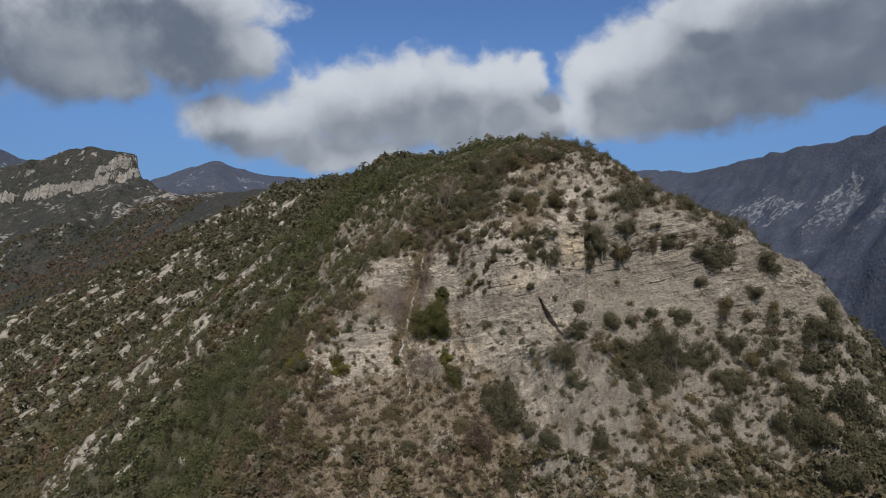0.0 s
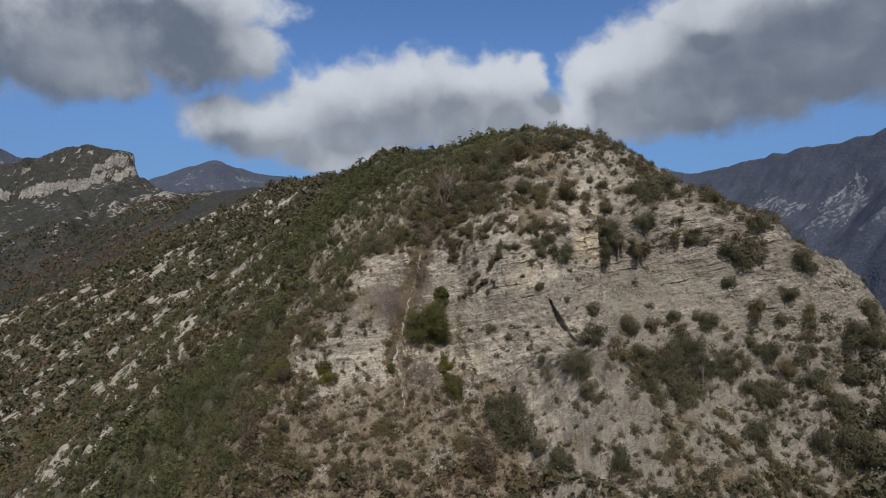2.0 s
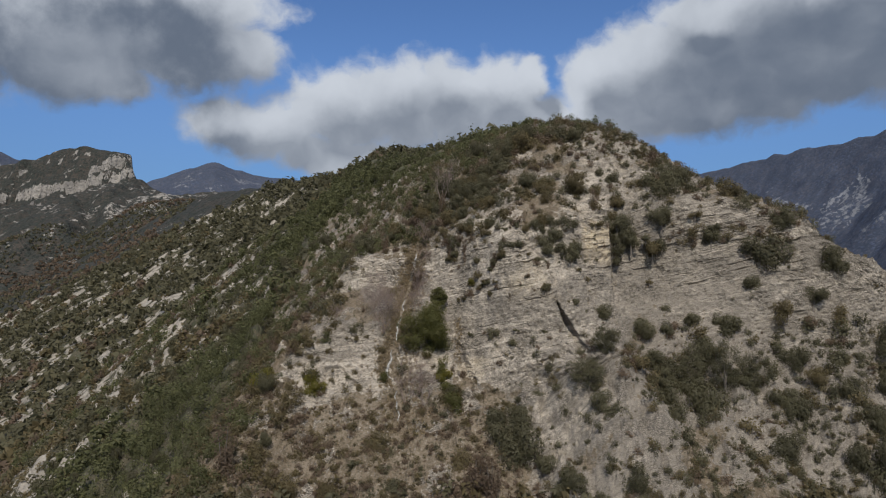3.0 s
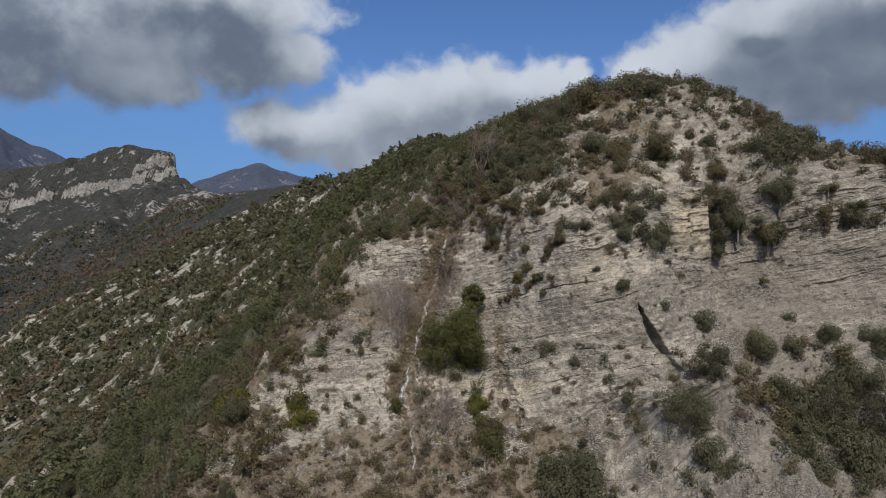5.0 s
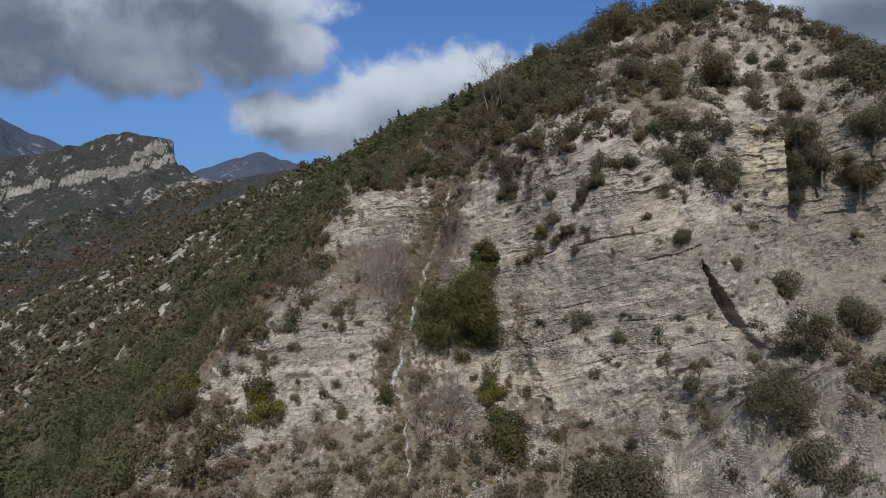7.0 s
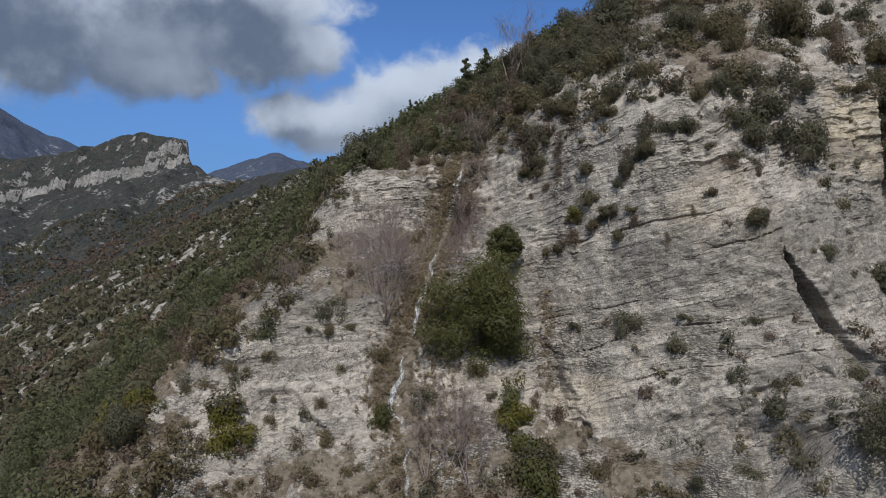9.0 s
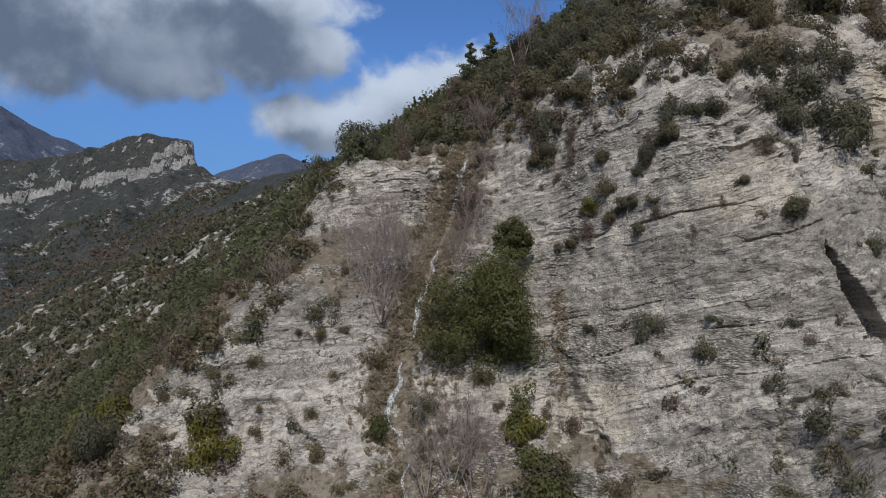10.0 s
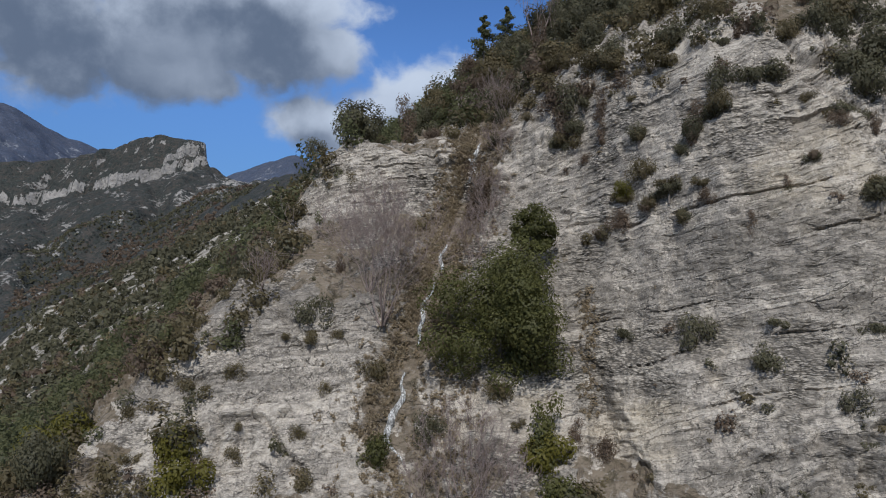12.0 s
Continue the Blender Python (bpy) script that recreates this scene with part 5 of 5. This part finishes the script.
# ---- trees with a shape of their own ----
def great_oak(place, half, tall, seed, n=42000, leaf="oak_leaf"):
    """The broad evergreen oak beside the stream: trunk, limbs and a crown of uneven lobes."""
    rng = np.random.default_rng(seed)
    thing = new("evergreen_oak")
    thing.location = place
    blobs = []
    for i in range(58):
        w = rng.normal(size=3)
        w = w / np.linalg.norm(w)
        r = rng.uniform(0.15, 0.30) * half
        d = rng.uniform(0.55, 0.86) if i > 10 else rng.uniform(0.1, 0.4)
        narrow = 1.0 - 0.12 * max(0.0, w[2])
        blobs.append((w[0] * d * half * narrow, w[1] * d * half * 0.8 * narrow, tall * 0.5 + w[2] * d * tall * 0.5, r, r, r * 0.85))
    v, f, w = leaf_cloud(rng, blobs, n, 0.085, 0.35, 0.25)
    part("crown", mesh_of("crown", v, f, MAT[leaf], normals=w), thing)
    verts, faces = [], []
    limb(verts, faces, (0, 0, -1.0), (0.1, 0, 0.3 * tall), 0.28, 0.2, 8)
    part("trunk", mesh_of("trunk", verts, faces, MAT["bark"]), thing)
    for b in blobs[:9]:
        verts, faces = [], []
        mid = (b[0] * 0.5, b[1] * 0.5, (0.25 * tall + b[2]) / 2)
        limb(verts, faces, (0.1, 0, 0.22 * tall), mid, 0.12, 0.08)
        limb(verts, faces, mid, b[:3], 0.08, 0.03)
        part("limb", mesh_of("limb", verts, faces, MAT["bark"]), thing)
    return thing


tagged(great_oak((-2.2, 153.5, 86.6), 5.5, 8.9, 61), "broad olive green evergreen oak beside the waterfall gully", "tree")
tagged(great_oak((-14.0, 170.0, 103.6), 2.2, 4.3, 67, 6000, "evergreen_leaf"), "rounded dark evergreen oak on the bluff's brink", "tree")
tagged(great_oak((-0.2, 156.2, 94.4), 1.65, 3.9, 62, 7000), "small upright evergreen oak above the broad oak", "tree")
for x, y, half, tall, seed in ((43.0, 148.5, 3.4, 9.5, 63), (38.5, 149.5, 2.6, 7.0, 64), (48.5, 147.5, 3.0, 7.5, 65), (33.0, 149.5, 2.3, 5.5, 66), (21.5, 138.5, 3.3, 5.8, 68), (24.5, 141.5, 2.3, 4.4, 69)):
    spot = on_face(x, 82.0) if y > 145 else on_top(x, y)
    tagged(great_oak((x, spot.y, spot.z - 0.5), half, tall, seed, 7000, "evergreen_leaf"), "tall dark evergreen oak below the rock wall", "tree", "dark oaks below the wall")


def bare_at(name, x, y, z, seed, stems, height, depth, radius, label):
    t = bare_shrub(name, seed, stems, height, depth, radius)
    t.location = (x, y, z)
    tagged(t, label, "tree" if height > 3 else "bush", "leafless trees and bushes")


bare_at("bare_bush", -9.4, 154.6, 90.6, 71, 14, 6.2, 4, 0.035, "leafless purple-grey many-stemmed bush beside the stream")
bare_at("bare_bush", -10.6, 156.4, 92.6, 72, 9, 4.4, 4, 0.03, "leafless purple-grey many-stemmed bush beside the stream")
bare_at("bare_tree", -3.9, 148.6, 80.4, 73, 5, 4.9, 4, 0.06, "leafless pale grey young tree below the oak")
bare_at("bare_tree", -2.4, 147.4, 79.6, 74, 4, 4.5, 4, 0.05, "leafless pale grey young tree below the oak")
bare_at("bare_tree", -5.4, 148.0, 80.0, 75, 4, 4.2, 4, 0.05, "leafless pale grey young tree below the oak")
bare_at("bare_tree", 0.2, 178.6, 114.4, 76, 3, 6.6, 4, 0.09, "leafless pale tree standing on the crag's edge")
bare_at("bare_tree", 1.8, 179.6, 115.2, 77, 3, 5.8, 4, 0.08, "leafless pale tree standing on the crag's edge")
for x, z, seed, height in ((-4.2, 94.4, 92, 2.8), (-3.6, 96.4, 93, 2.6), (-3.2, 98.2, 95, 2.6), (-2.4, 102.2, 97, 2.4), (-2.2, 105.6, 99, 3.0), (-3.8, 107.6, 100, 2.8), (-5.4, 106.4, 101, 2.0), (-10.6, 97.6, 102, 2.6)):
    spot = on_face(x, z)
    bare_at("bare_bush", x, spot.y + 0.1, spot.z, seed, 10, height, 3, 0.022, "leafless pinkish brown twiggy bush in the gully")
bare_at("bare_bush", -17.4, 155.6, 92.6, 78, 8, 2.2, 3, 0.02, "small leafless grey bush on the bluff's edge")


def pine_tree(x, y, z, height, seed, label):
    rng = np.random.default_rng(seed)
    thing = new("pine_tree")
    thing.location = (x, y, z)
    verts, faces = [], []
    limb(verts, faces, (0, 0, -0.5), (0.05, 0.02, height * 0.5), 0.11, 0.08, 7)
    limb(verts, faces, (0.05, 0.02, height * 0.5), (0, 0, height), 0.08, 0.015, 6)
    part("trunk", mesh_of("trunk", verts, faces, MAT["bark"]), thing)
    for i in range(int(height * 5)):
        h = height * (0.20 + 0.80 * i / (height * 5))
        w = height * 0.40 * (1.08 - h / height) * rng.uniform(0.6, 1.2)
        a = rng.uniform(0, 6.28)
        verts, faces = [], []
        tip = (w * math.cos(a), w * math.sin(a), h + 0.15 * w)
        limb(verts, faces, (0, 0, h), tip, 0.03, 0.01, 4)
        bough = part("bough", mesh_of("bough", verts, faces, MAT["bark"]), thing)
        v, f, _ = leaf_cloud(rng, [(tip[0] * q, tip[1] * q, tip[2] + 0.04, 0.36 * w + 0.10, 0.36 * w + 0.10, 0.17) for q in (0.35, 0.7, 1.0)], 170, 0.085, 0.5)
        part("needles", mesh_of("needles", v, f, MAT["pine_leaf"]), bough)
    return tagged(thing, label, "tree", "pines on the crest")


def ridge_pines():
    rng = np.random.default_rng(35)
    first = pine_tree(-40.0, 360.0, on_top(-40.0, 360.0).z, 5.2, 86, "tall green pine on the wooded ridge")
    tagged(first, group="pines on the ridge")
    for i in range(17):
        y = rng.uniform(255, 420)
        x = -12 - 0.22 * (y - 250) + rng.normal() * 5
        size = rng.uniform(0.8, 1.35)
        m = Matrix.Translation(on_top(x, y)) @ pose(0, 0, 0, 0, 0, rng.uniform(0, 360)) @ Matrix.Diagonal((size, size, size * 1.1, 1))
        copy_thing(first, m)


ridge_pines()
pine_tree(-4.6, 178.0, 112.6, 4.6, 81, "small dark green pine leaning out at the gully's head")
pine_tree(30.6, 178.4, 125.0, 3.2, 82, "small open-branched pine on the bare crest")
pine_tree(27.5, 180.0, 126.6, 3.6, 83, "small dark green pine on the crest")
pine_tree(-2.6, 183.5, 115.8, 4.2, 84, "small dark green pine among bushes on the crest")
pine_tree(2.6, 186.0, 118.2, 4.4, 85, "small dark green pine among bushes on the crest")


# ---- the stream ----
k = material("water")
co = k.put("TexCoord").outputs["Object"]
foam = k.noise(k.scaled(co, (9.0, 9.0, 1.2)), 1.2, 5.0, 0.65)
shade = k.mix(k.step(foam, 0.44, 0.66), (0.17, 0.165, 0.155), (0.74, 0.74, 0.73))
finish(k, shade, 0.3, foam, 0.5, 0.5)


def build_stream():
    """A thin fall of white water that follows the gully."""
    rng = np.random.default_rng(3)
    verts, faces = [], []
    zs = np.arange(104.0, 76.0, -0.12)
    for i, z in enumerate(zs):
        x = float(west_of_gully(z)) + 0.16 * math.sin(z * 1.7) + 0.1 * math.sin(z * 4.1)
        strong = max(a * math.exp(-((z - c) / w) ** 2) for c, w, a in ((102.2, 1.3, 1.0), (91.0, 1.5, 0.6), (85.2, 1.6, 1.0), (79.5, 1.8, 0.4), (94.5, 0.8, 0.6)))
        half = 0.015 + 0.19 * strong + 0.03 * rng.random()
        for j in range(5):
            u = (j - 2) / 2
            p = on_face(x + u * half, z)
            verts.append((p.x, p.y - 0.10 + 0.05 * u * u - 0.03 * rng.random(), p.z))
        if i:
            for j in range(4):
                a = (i - 1) * 5 + j
                if abs(verts[a][1] - verts[a + 5][1]) < 2.0 and strong > 0.12:
                    faces.append((a, a + 1, a + 6, a + 5))
    return new("stream", mesh_of("stream", verts, faces, MAT["water"], True))


tagged(build_stream(), "thin white waterfall running down a rocky gully", "stream", kind="structure")


def straw_by_stream():
    rng = np.random.default_rng(13)
    rows = []
    for _ in range(2300):
        z = rng.uniform(76, 111)
        side = rng.choice([-1, 1])
        x = float(west_of_gully(z)) + side * (0.25 + abs(rng.normal()) * 1.2) + (3.4 * rng.random() if z < 88 and side > 0 else 0)
        p = on_face(x, z)
        rows.append((p.x, p.y + 0.05, p.z - 0.08, rng.uniform(0.12, 0.34), rng.random()))
    for _ in range(700):
        z = rng.uniform(90, 104)
        p = on_face(float(west_of_gully(z)) - 0.3 - abs(rng.normal()) * 0.8, z)
        rows.append((p.x, p.y + 0.05, p.z - 0.08, rng.uniform(0.12, 0.3), rng.random()))
    for _ in range(120):
        p = on_face(rng.normal(3.1, 0.35), rng.uniform(85.5, 92.5))
        rows.append((p.x, p.y + 0.05, p.z - 0.08, rng.uniform(0.12, 0.3), rng.random()))
    a = np.array(rows)
    mass("streamside_grass", a[:, :3], a[:, 3], a[:, 4], MAT["straw_mass"], 77, 50, 0.22, "straw-coloured dry grass along the stream", "grass", 1.5)


straw_by_stream()
